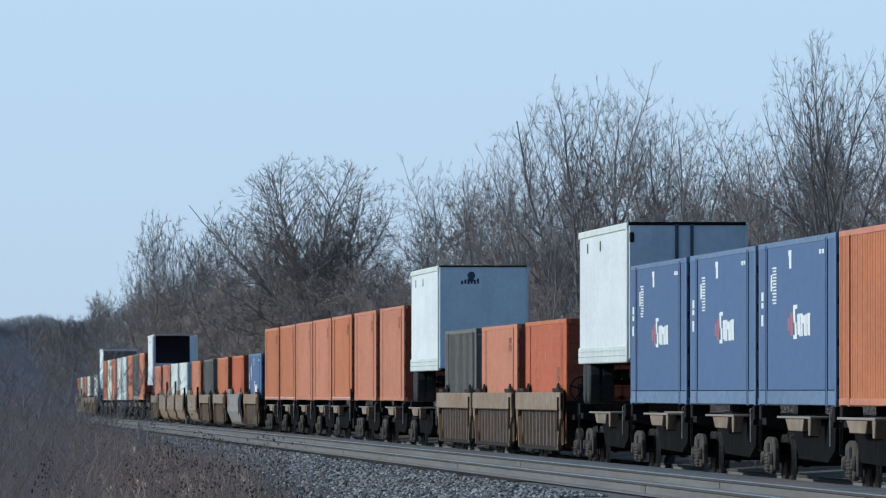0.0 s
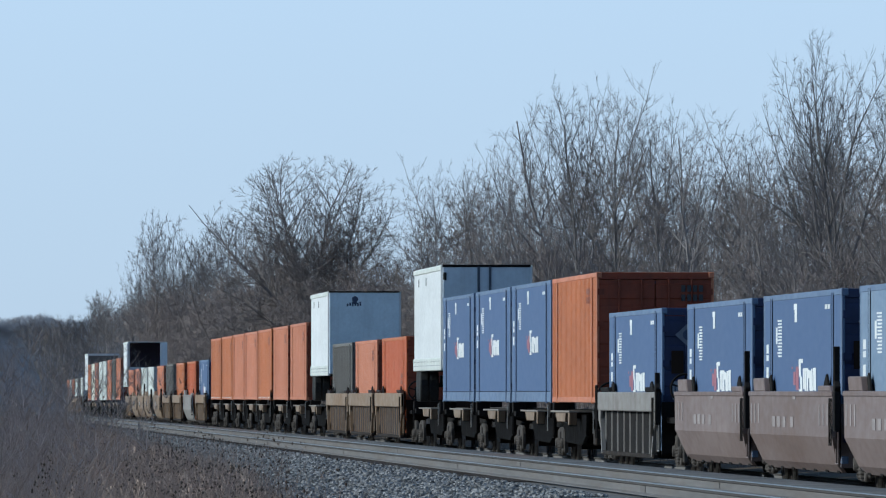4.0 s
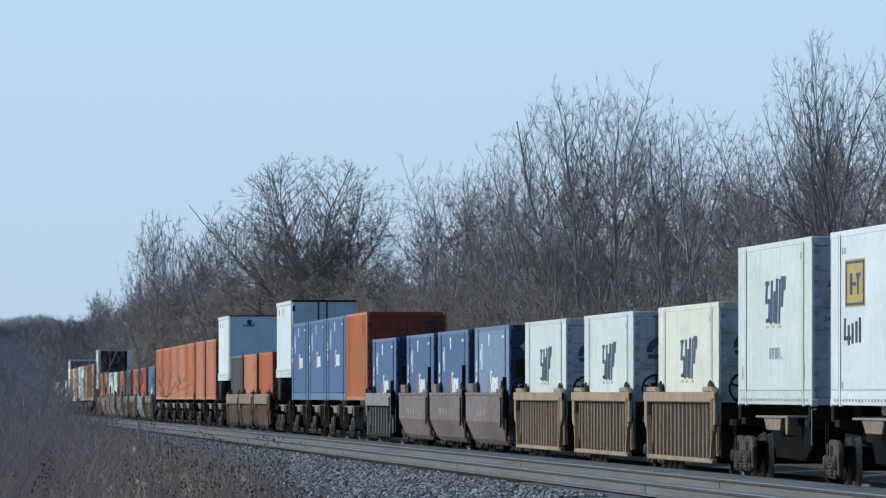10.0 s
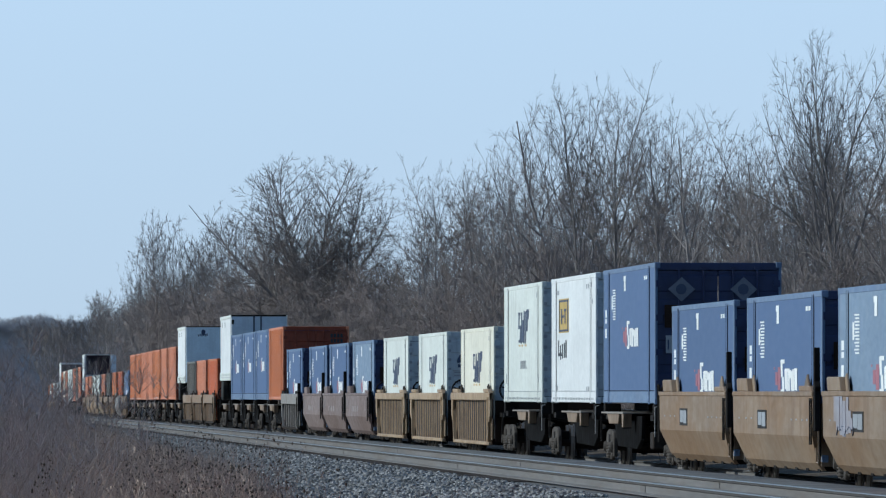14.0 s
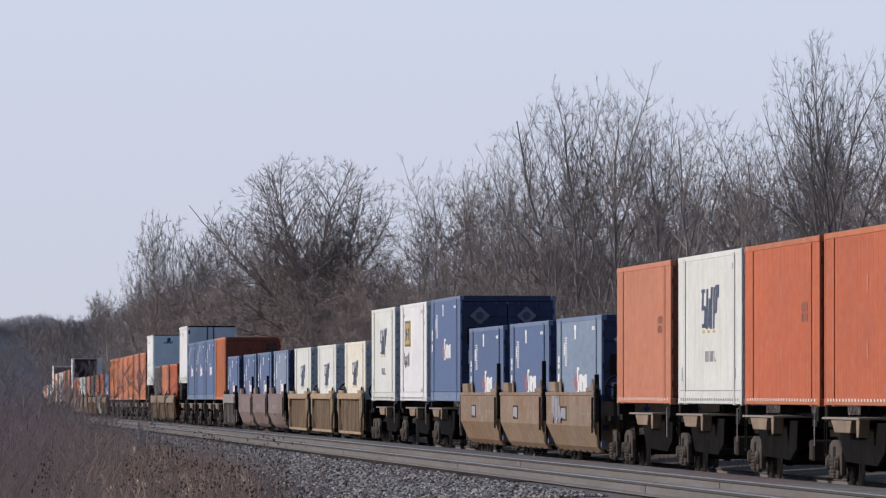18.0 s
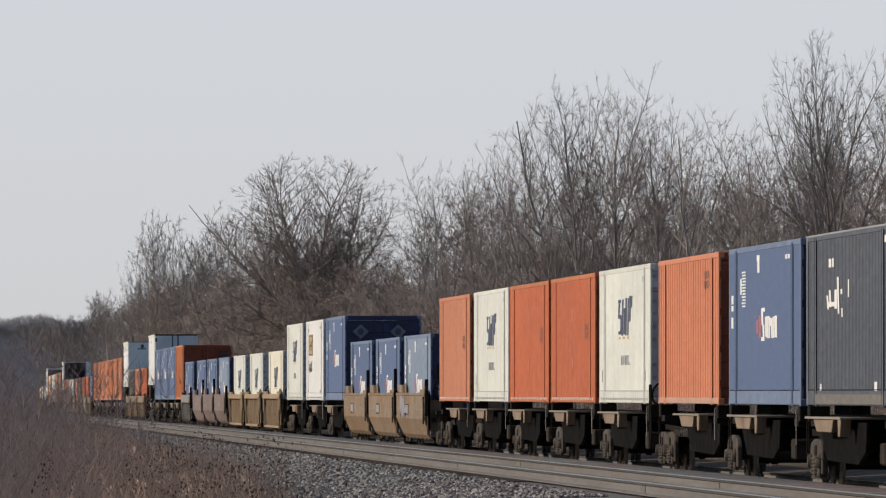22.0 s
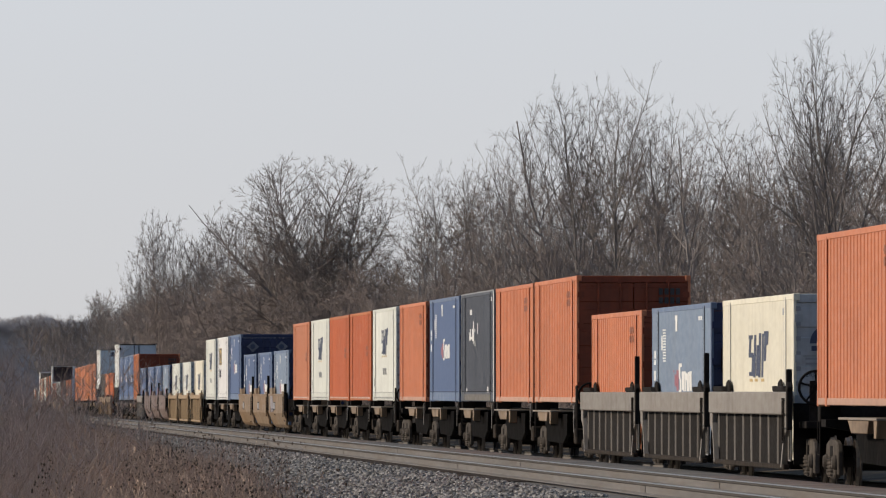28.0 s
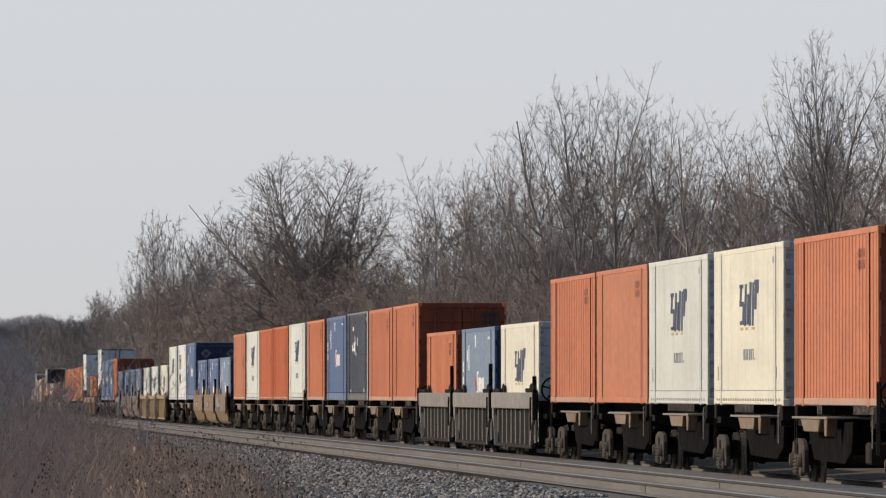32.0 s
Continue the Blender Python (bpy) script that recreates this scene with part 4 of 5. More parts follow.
def decorate(style, c):
    """Markings: logos and codes as plain shapes."""
    rng = random.Random(style)
    if style.startswith("blue"):
        g = Geo()
        for d0, d1 in ((0.30, 0.355), (0.365, 0.40), (0.44, 0.51)):
            flag(g, 0.035, 0.065, d0, d1)
        for k in range(12):
            flag(g, 0.19 + 0.01 * (k % 2), 0.245, 0.155 + 0.0195 * k, 0.165 + 0.0195 * k, slant=0.002)
        flag(g, 0.165, 0.185, 0.20, 0.30)
        flag(g, 0.405, 0.445, 0.065, 0.10)
        flag(g, 0.415, 0.445, 0.10, 0.175)
        for k in range(2):
            flag(g, 0.80 + 0.035 * k, 0.825 + 0.035 * k, 0.085, 0.112)
        tagged(part("code_lettering", g, MARK_WHITE, c, "white vertical code marks"), kind="stuff")
        g = Geo()
        for a, w, d0, d1, sl in ((0.475, 0.018, 0.40, 0.50, 0.006), (0.495, 0.018, 0.50, 0.60, 0.006), (0.478, 0.040, 0.395, 0.42, 0.0), (0.474, 0.040, 0.575, 0.60, 0.0), (0.53, 0.014, 0.455, 0.575, 0.004), (0.548, 0.014, 0.47, 0.585, 0.004),
                                 (0.53, 0.032, 0.45, 0.47, 0.0), (0.575, 0.014, 0.45, 0.585, 0.004), (0.592, 0.012, 0.46, 0.51, 0.0), (0.612, 0.014, 0.465, 0.58, 0.004), (0.63, 0.014, 0.455, 0.585, 0.004), (0.612, 0.03, 0.565, 0.585, 0.0),
                                 (0.657, 0.014, 0.45, 0.58, 0.004), (0.675, 0.012, 0.46, 0.585, 0.004), (0.657, 0.03, 0.45, 0.468, 0.0)):
            flag(g, a - 0.003, a + w + 0.003, d0, d1, slant=sl)
        part("logo", g, MARK_WHITE, c, "white block logo")
        g = Geo()
        for a, b, d0, d1 in ((0.395, 0.425, 0.47, 0.55), (0.43, 0.465, 0.44, 0.58), (0.375, 0.39, 0.44, 0.455)):
            flag(g, a, b, d0, d1, off=-0.0165)
        part("logo_swoosh", g, MARK_RED, c, "dull red logo patch")
        for a in (0.21, 0.70):
            y, z, r = -BOX_L / 2 - 0.072, BOX_H * 0.81, 0.25
            x = -BOX_W / 2 + a * BOX_W
            part("diamond_panel", Geo().prism([(x - r * 1.1, z), (x, z - r), (x + r * 1.1, z), (x, z + r)], "y", y, y + 0.006), MARK_GREY if style == "blue_faded" else DIAMOND, c, "dull grey diamond panel")
            part("diamond_mark", Geo().cyl((x - 0.01, y - 0.008, z), (x - 0.01, y - 0.002, z), 0.11, n=14), MARK_NAVY, c)
        g = end_flag(Geo(), 0.075, 0.17, 0.30, 0.46, off=0.08)
        part("notice_panel", g, SHADE_AND_RUST, c, "brown notice panel")
        part("number_panel", end_flag(Geo(), 0.085, 0.18, 0.515, 0.64, off=0.08), MARK_GREY, c, "grey number panel")
        lettering("number", "11", 0.30, MARK_NAVY, c, (-BOX_W / 2 + 0.133 * BOX_W, -BOX_L / 2 - 0.086, BOX_H * 0.385), (radians(90), 0, 0))
    elif style in ("white", "cream"):
        g = Geo()
        for a, w, d0, d1, sl in ((0.385, 0.022, 0.235, 0.36, 0.012), (0.425, 0.022, 0.36, 0.49, 0.010), (0.455, 0.020, 0.235, 0.50, 0.012), (0.492, 0.020, 0.30, 0.49, 0.010), (0.525, 0.020, 0.225, 0.50, 0.012),
                                 (0.565, 0.018, 0.23, 0.50, 0.010), (0.60, 0.024, 0.22, 0.40, 0.010), (0.636, 0.018, 0.22, 0.30, 0.006)):
            flag(g, a - 0.003, a + w + 0.004, d0, d1, slant=-sl)
        flag(g, 0.385, 0.45, 0.345, 0.375)
        flag(g, 0.385, 0.44, 0.235, 0.26)
        flag(g, 0.60, 0.66, 0.215, 0.245)
        flag(g, 0.39, 0.44, 0.465, 0.49)
        part("logo", g, MARK_NAVY, c, "dark blue slanted block logo")
        g = Geo()
        for a in (0.395, 0.47, 0.56):
            flag(g, a, a + 0.04, 0.508, 0.526, off=-0.0165)
        tagged(part("logo_base", g, MARK_GOLD, c, "tan strokes under the logo"), kind="stuff")
        g = Geo()
        for a, w in ((0.44, 0.022), (0.475, 0.03), (0.52, 0.022), (0.555, 0.03)):
            flag(g, a, a + 0.009, 0.645, 0.715)
            flag(g, a + w - 0.008, a + w, 0.65, 0.715)
            flag(g, a, a + w, 0.645, 0.655)
        flag(g, 0.60, 0.612, 0.70, 0.715)
        tagged(part("small_lettering", g, MARK_GREY, c, "small worn grey lettering"), kind="stuff")
        g = Geo()
        for a in (0.855, 0.885):
            flag(g, a, a + 0.018, 0.085, 0.125)
        flag(g, 0.055, 0.068, 0.75, 0.84)
        flag(g, 0.90, 0.912, 0.76, 0.83)
        tagged(part("code_lettering", g, MARK_GREY, c), kind="stuff")
        g = Geo()
        x0, z0 = -BOX_W / 2 + 0.27 * BOX_W, BOX_H * 0.70
        pts = [(x0 + 0.42 * math.cos(t), z0 + 0.36 * math.sin(t)) for t in [math.pi * (1 - k / 10) for k in range(11)]]
        pts += [(x0 + 0.30 * math.cos(t), z0 + 0.17 * math.sin(t)) for t in [math.pi * k / 10 for k in range(11)]]
        g.prism(pts, "y", -BOX_L / 2 - 0.076, -BOX_L / 2 - 0.07)
        end_flag(g, 0.12, 0.42, 0.315, 0.345)
        part("end_logo", g, MARK_NAVY, c, "dark arched logo")
        g = Geo()
        for d in (0.385, 0.415, 0.535):
            end_flag(g, 0.08, 0.40, d, d + 0.012)
        tagged(part("end_lettering", g, MARK_GREY, c), kind="stuff")
        lettering("capacity_lettering", "24,000", 0.115, MARK_BLACK, c, (-BOX_W / 2 + 0.14 * BOX_W, -BOX_L / 2 - 0.082, BOX_H * 0.50), (radians(90), 0, 0))
        g = Geo()
        for k in range(10):
            z = 0.25 + k * 0.26
            g.box(-BOX_W / 2 + 0.05, -BOX_W / 2 + 0.13, -BOX_L / 2 - 0.012, -BOX_L / 2, z, z + 0.08)
        tagged(part("end_step_row", g, MARK_GREY, c), kind="stuff")
    elif style == "white_sign":
        part("square_sign", flag(Geo(), 0.17, 0.40, 0.17, 0.44, off=-0.015), MARK_YELLOW, c, "yellow square sign")
        g = Geo()
        for a, b, d0, d1 in ((0.18, 0.39, 0.18, 0.195), (0.18, 0.39, 0.415, 0.43), (0.18, 0.192, 0.18, 0.43), (0.378, 0.39, 0.18, 0.43), (0.23, 0.255, 0.25, 0.37), (0.23, 0.30, 0.30, 0.32), (0.31, 0.33, 0.25, 0.37), (0.30, 0.35, 0.25, 0.27)):
            flag(g, a, b, d0, d1, off=-0.010)
        tagged(part("sign_lettering", g, MARK_NAVY, c), kind="stuff")
        g = Geo()
        for k, (a, d0, d1) in enumerate(((0.155, 0.50, 0.62), (0.20, 0.54, 0.655), (0.245, 0.53, 0.645), (0.29, 0.52, 0.64), (0.33, 0.50, 0.64))):
            flag(g, a, a + 0.022, d0, d1)
        flag(g, 0.155, 0.235, 0.60, 0.625)
        part("logo", g, MARK_BLACK, c, "black block lettering")
        g = Geo()
        for a, d in ((0.13, 0.10), (0.16, 0.10), (0.80, 0.08), (0.84, 0.08), (0.90, 0.07), (0.92, 0.20), (0.10, 0.86), (0.13, 0.86), (0.80, 0.87), (0.84, 0.87)):
            flag(g, a, a + 0.016, d, d + 0.035)
        tagged(part("code_lettering", g, MARK_GREY, c), kind="stuff")
        part("notice_panel", end_flag(Geo(), 0.10, 0.16, 0.30, 0.42), MARK_RUST, c)
    elif style.startswith("orange"):
        g = Geo()
        low = 0.27 if style in ("orange_deep", "orange_faded_slots") else 0.0
        for k in range(2):
            for j in range(3):
                flag(g, 0.775 + 0.028 * j, 0.793 + 0.028 * j, low + 0.115 + 0.065 * k, low + 0.165 + 0.065 * k)
            flag(g, 0.77, 0.855, low + 0.137 + 0.065 * k, low + 0.147 + 0.065 * k)
        tagged(part("code_lettering", g, MARK_RUST, c, "dark worn code marks"), kind="stuff")
        if style in ("orange", "orange_deep"):
            g = Geo()
            flag(g, 0.50, 0.515, 0.26, 0.35, off=-0.015)
            flag(g, 0.50, 0.515, 0.64, 0.73, off=-0.015)
            tagged(part("scuff", g, ORANGE_FADED, c, "pale scuffs"), kind="stuff")
        g = Geo()
        for d in (0.10, 0.17):
            for k in range(4):
                end_flag(g, 0.72 + 0.05 * k, 0.755 + 0.05 * k, d, d + 0.05)
        tagged(part("end_code", g, MARK_BLACK, c, "dark worn code bars"), kind="stuff")
    elif style == "charcoal":
        part("top_trim", flag(Geo(), 0.0, 1.0, 0.0, 0.010, off=0.009), MARK_GREY, c, "thin white trim")
        part("end_trim", flag(Geo(), 0.984, 0.998, 0.0, 0.99, off=0.009), MARK_WHITE, c, "thin white trim")
        part("end_trim", flag(Geo(), 0.002, 0.012, 0.0, 0.99, off=0.009), MARK_GREY, c, "thin worn trim")
        part("bottom_band", flag(Geo(), 0.1, 0.9, 0.93, 0.985, off=0.006), GREY, c)
        g = Geo()
        for a, b, d0, d1, sl in ((0.25, 0.27, 0.36, 0.44, 0.01), (0.28, 0.30, 0.33, 0.43, 0.01), (0.25, 0.37, 0.40, 0.425, 0.0), (0.34, 0.37, 0.33, 0.44, 0.0), (0.38, 0.40, 0.26, 0.47, 0.01), (0.41, 0.43, 0.33, 0.36, 0), (0.42, 0.435, 0.44, 0.49, 0.0)):
            flag(g, a, b, d0, d1, off=-0.015, slant=sl)
        for a, b, d0, d1 in ((0.27, 0.30, 0.15, 0.20), (0.31, 0.33, 0.15, 0.20), (0.50, 0.515, 0.28, 0.38), (0.91, 0.93, 0.06, 0.10), (0.16, 0.18, 0.87, 0.91), (0.80, 0.83, 0.86, 0.91)):
            flag(g, a, b, d0, d1, off=-0.015)
        part("logo", g, MARK_WHITE, c, "white script mark")


def trailer(kind):
    """A box trailer: body, nose or rear towards the train's tail, legs and wheels."""
    L, W, hw = 16.15, 2.59, 1.295
    z0, z1 = 0.84, 3.86
    labels = {"reefer": "white box trailer with a light blue nose and small dark logo", "plain": "white box trailer with blue-grey barred nose", "open": "white box trailer with open rear doors, dark inside",
              "frame": "grey-blue box trailer with a white-edged end"}
    t = thing("box_trailer", labels[kind], "trailer", "trailers of the train")
    hl = L / 2
    for s in (-1, 1):
        g = Geo()
        side_sheet(g, s * (hw - 0.03), s, -hl + 0.12, hl - 0.1, z0 + 0.42, z1 - 0.12, 0, 0)
        part("side_wall", g, BRIGHT_WHITE, t)
        part("top_rail", Geo().box(s * hw - (0.1 if s > 0 else 0), s * hw + (0.1 if s < 0 else 0), -hl, hl, z1 - 0.15, z1), WHITE, t, bevel=0.02)
        part("bottom_rail", Geo().box(s * hw - (0.1 if s > 0 else 0), s * hw + (0.1 if s < 0 else 0), -hl, hl, z0 + 0.06, z0 + 0.42), WHITE, t, bevel=0.02)
        g = Geo()
        for k in range(24):
            y = -hl + 0.6 + k * (L - 1.2) / 23
            g.box(s * hw - 0.006, s * hw + 0.006, y - 0.05, y + 0.05, z0 + 0.30, z0 + 0.34)
        tagged(part("slot_row", g, MARK_GREY, t), kind="stuff")
        g = Geo()
        for f in (0.18, 0.45):
            y = hl - f * L
            g.box(s * (hw - 0.026) - 0.004, s * (hw - 0.026) + 0.004, y - 0.16, y + 0.16, z1 - 0.50, z1 - 0.28)
        tagged(part("dark_tab", g, STONE_DARK, t, "short dark tabs near the roof"), kind="stuff")
        part("rub_line", Geo().box(s * hw - 0.004, s * hw + 0.004, -hl + 0.05, hl - 0.05, z0 + 0.20, z0 + 0.215), MARK_GREY, t)
        part("corner_post", Geo().box(s * hw - (0.13 if s > 0 else -0.001), s * hw + (0.13 if s < 0 else -0.001), -hl - 0.002, -hl + 0.13, z0 + 0.1, z1 - 0.02), BRIGHT_WHITE, t, bevel=0.025)
    part("roof_panel", Geo().box(-hw + 0.05, hw - 0.05, -hl + 0.02, hl - 0.02, z1 - 0.04, z1 + 0.01), BRIGHT_WHITE, t)
    part("floor", Geo().box(-hw + 0.05, hw - 0.05, -hl + 0.02, hl - 0.02, z0 + 0.05, z0 + 0.13), BLACK_STEEL, t)
    part("front_wall", Geo().box(-hw + 0.05, hw - 0.05, hl - 0.06, hl, z0 + 0.1, z1 - 0.04), BRIGHT_WHITE, t)
    rear_near = kind in ("open", "frame")
    if kind != "open":
        skin = {"reefer": NOSE_BLUE, "plain": NOSE_GREY, "frame": GREY}[kind]
        g = Geo().box(-hw + 0.06, hw - 0.06, -hl - 0.03, -hl + 0.05, z0 + 0.12, z1 - 0.02)
        part("end_wall", g, skin, t, bevel=0.02)
        if kind == "plain":
            for x in (-0.22, 0.10):
                g = Geo().box(x - 0.035, x + 0.035, -hl - 0.065, -hl - 0.028, z0 + 0.2, z1 - 0.04)
                part("nose_bar", g, CHARCOAL, t)
            part("light_pod", Geo().box(-hw + 0.07, -hw + 0.17, -hl - 0.08, -hl - 0.03, z1 - 0.42, z1 - 0.20), STONE_DARK, t, bevel=0.02)
            part("nose_rail", Geo().box(-hw + 0.05, hw - 0.05, -hl - 0.045, -hl, z1 - 0.06, z1 + 0.012), BLACK_STEEL, t)
        if kind == "reefer":
            g = Geo().cyl((-0.33, -hl - 0.036, z1 - 0.27), (-0.33, -hl - 0.03, z1 - 0.27), 0.11, n=16)
            g.box(-0.40, -0.26, -hl - 0.036, -hl - 0.03, z1 - 0.44, z1 - 0.33)
            for k in range(6):
                x = -0.62 + k * 0.09
                g.box(x, x + 0.06, -hl - 0.036, -hl - 0.03, z1 - 0.52 + 0.02 * (k % 2), z1 - 0.42 + 0.03 * (k % 3))
            part("logo", g, MARK_NAVY, t, "small dark blue round logo")
            part("nose_cap", Geo().box(-hw + 0.05, hw - 0.05, -hl - 0.05, -hl + 0.02, z1 - 0.035, z1 + 0.012), STONE_DARK, t)
        if kind == "frame":
            part("end_header", Geo().box(-hw, hw, -hl - 0.06, -hl, z1 - 0.16, z1 + 0.012), BRIGHT_WHITE, t)
    else:
        # wall added four metres in, coloured dark for the shade of the interior
        part("cargo_shadow_wall", Geo().box(-hw + 0.12, hw - 0.12, -hl + 4.0, -hl + 4.1, z0 + 0.13, z1 - 0.06), DARK_INSIDE, t, "cargo wall darkened for the shade inside")
        part("door", Geo().box(-hw - 0.07, -hw - 0.02, -hl - 0.35, -hl + 1.1, z0 + 0.12, z1 - 0.1), BRIGHT_WHITE, t, "white door folded open", bevel=0.01)
        part("door", Geo().box(hw - 0.45, hw + 0.02, -hl - 0.18, -hl - 0.12, z0 + 0.12, z1 - 0.06), NOSE_BLUE, t, "blue-grey door half open", bevel=0.01)
        part("door_sill", Geo().box(-hw + 0.1, hw - 0.1, -hl - 0.01, -hl + 0.1, z0 + 0.06, z0 + 1.35), NOSE_BLUE, t)
    # running gear
    e = -1 if rear_near else 1
    g = Geo()
    for dy in (0.0, 1.25):
        y = e * (hl - 1.6 - dy)
        g.cyl((-1.1, y, 0.50), (1.1, y, 0.50), 0.07)
    g.box(-0.55, -0.40, min(e * (hl - 0.6), e * (hl - 3.8)), max(e * (hl - 0.6), e * (hl - 3.8)), 0.55, 0.78)
    g.box(0.40, 0.55, min(e * (hl - 0.6), e * (hl - 3.8)), max(e * (hl - 0.6), e * (hl - 3.8)), 0.55, 0.78)
    part("bogie_frame", g, BLACK_STEEL, t)
    tyre = Geo().turned([(-0.28, 0.30), (-0.28, 0.46), (-0.24, 0.50), (-0.05, 0.50), (-0.02, 0.46), (0.02, 0.46), (0.05, 0.50), (0.24, 0.50), (0.28, 0.46), (0.28, 0.30)], (0, 0, 0), 20).mesh("tyre", RUBBER)
    for dy in (0.0, 1.25):
        for s in (-1, 1):
            part("tyre", tyre, RUBBER, t, loc=(s * 0.98, e * (hl - 1.6 - dy), 0.50))
    for s in (-1, 1):
        y = -e * (hl - 2.6)
        g = Geo().box(s * 0.85 - 0.07, s * 0.85 + 0.07, y - 0.07, y + 0.07, 0.05, 0.8).box(s * 0.85 - 0.13, s * 0.85 + 0.13, y - 0.13, y + 0.13, 0.0, 0.06)
        g.cyl((s * 0.85, y, 0.5), (s * 0.5, y + 0.6 * e, 0.76), 0.03, n=6)
        part("landing_leg", g, GALV, t, bevel=0.01)
    return t


LILAC = paint("faded_lilac_paint", (0.28, 0.27, 0.31), 0.5, dirt=(0.25, 0.18, 0.12), dirt_amount=0.5)
NOSE_BLUE = paint("pale_blue_paint", (0.72, 0.80, 0.85), 0.15, dirt=(0.3, 0.33, 0.35))
NOSE_GREY = paint("blue_grey_paint", (0.62, 0.66, 0.69), 0.2, dirt=(0.18, 0.18, 0.18))


def wheelset_mesh():
    g = Geo()
    for s in (-1, 1):
        prof = [(0.785, 0.10), (0.785, 0.16), (0.755, 0.20), (0.745, 0.34), (0.775, 0.37), (0.775, 0.415), (0.715, 0.42), (0.705, 0.445), (0.68, 0.445), (0.68, 0.37), (0.705, 0.33), (0.705, 0.2), (0.66, 0.16), (0.66, 0.10)]
        prof = [(s * x, r) for x, r in prof]
        g.turned(prof, (0, 0, 0), 16)
    g.cyl((-1.02, 0, 0), (1.02, 0, 0), 0.085, n=12)
    me = g.mesh("wheelset", WHEEL_STEEL)
    me.materials.append(TREAD)
    for p in me.polygons:
        r = math.hypot(p.center.y, p.center.z)
        if r > 0.40 and abs(p.normal.x) < 0.5:
            p.material_index = 1
    return me


def truck(parent, y):
    """A four-wheel truck: bolster, cast side frames with springs and bearing caps, two wheelsets."""
    if "truck" not in PROTO:
        PROTO["wheelset"] = wheelset_mesh()
        PROTO["truck"] = Geo().box(-1.1, 1.1, -0.20, 0.20, 0.46, 0.70).box(-0.35, 0.35, -0.35, 0.35, 0.62, 0.78).mesh("truck", BLACK_STEEL, bevel=0.02)
        outline = [(-1.17, 0.20), (-1.03, 0.20), (-0.99, 0.43), (-0.73, 0.43), (-0.69, 0.25), (-0.42, 0.14), (0.42, 0.14), (0.69, 0.25), (0.73, 0.43), (0.99, 0.43), (1.03, 0.20), (1.17, 0.20),
                   (1.19, 0.60), (1.03, 0.74), (0.52, 0.80), (-0.52, 0.80), (-1.03, 0.74), (-1.19, 0.60)]
        for s, nm in ((-1, "side_frame_left"), (1, "side_frame_right")):
            g = Geo().prism(outline, "x", s * 0.985, s * 1.085)
            PROTO[nm] = g.mesh("side_frame", FRAME_STEEL, bevel=0.022)
        g, rows = Geo(), [(0.17, 0.06)]
        for k in range(5):
            z = 0.19 + 0.062 * k
            rows += [(z, 0.062), (z + 0.012, 0.078), (z + 0.036, 0.078), (z + 0.048, 0.062)]
        rows.append((0.52, 0.06))
        ring = [(math.cos(0.785 * i), math.sin(0.785 * i)) for i in range(8)]
        g.add([(r * c, r * q, z) for z, r in rows for c, q in ring], [(8 * k + i, 8 * k + (i + 1) % 8, 8 * k + 8 + (i + 1) % 8, 8 * k + 8 + i) for k in range(len(rows) - 1) for i in range(8)])
        PROTO["spring"] = g.mesh("spring", FRAME_STEEL)
        PROTO["beam"] = Geo().prism([(-0.72, 0.28), (0.72, 0.28), (0.72, 0.48), (0.58, 0.48), (0.52, 0.40), (-0.52, 0.40), (-0.58, 0.48), (-0.72, 0.48)], "y", -0.68, -0.56).mesh("brake_beam", BROWN_STEEL)
        PROTO["cap"] = Geo().turned([(-0.05, 0.06), (-0.05, 0.10), (0.0, 0.13), (0.14, 0.14), (0.14, 0.02)], (0, 0, 0), 14).mesh("bearing_cap", FRAME_STEEL)
    t = part("truck", PROTO["truck"], BLACK_STEEL, parent, loc=(0, y, 0))
    part("side_frame", PROTO["side_frame_left"], FRAME_STEEL, t)
    part("side_frame", PROTO["side_frame_right"], FRAME_STEEL, t)
    part("brake_beam", PROTO["beam"], BROWN_STEEL, t)
    for s in (-1, 1):
        for yy in (-0.19, 0.0, 0.19):
            part("spring", PROTO["spring"], FRAME_STEEL, t, loc=(s * 1.08, yy, 0))
    for nm, yy in (("axle_front", 0.86), ("axle_rear", -0.86)):
        part("wheelset", PROTO["wheelset"], WHEEL_STEEL, t, loc=(0, yy, 0.42))["axle"] = nm
        for s in (-1, 1):
            o = part("bearing_cap", PROTO["cap"], FRAME_STEEL, t, loc=(s * 1.11, yy, 0.42))
            o.rotation_euler = (0, 0, 0 if s < 0 else math.pi)
    return t


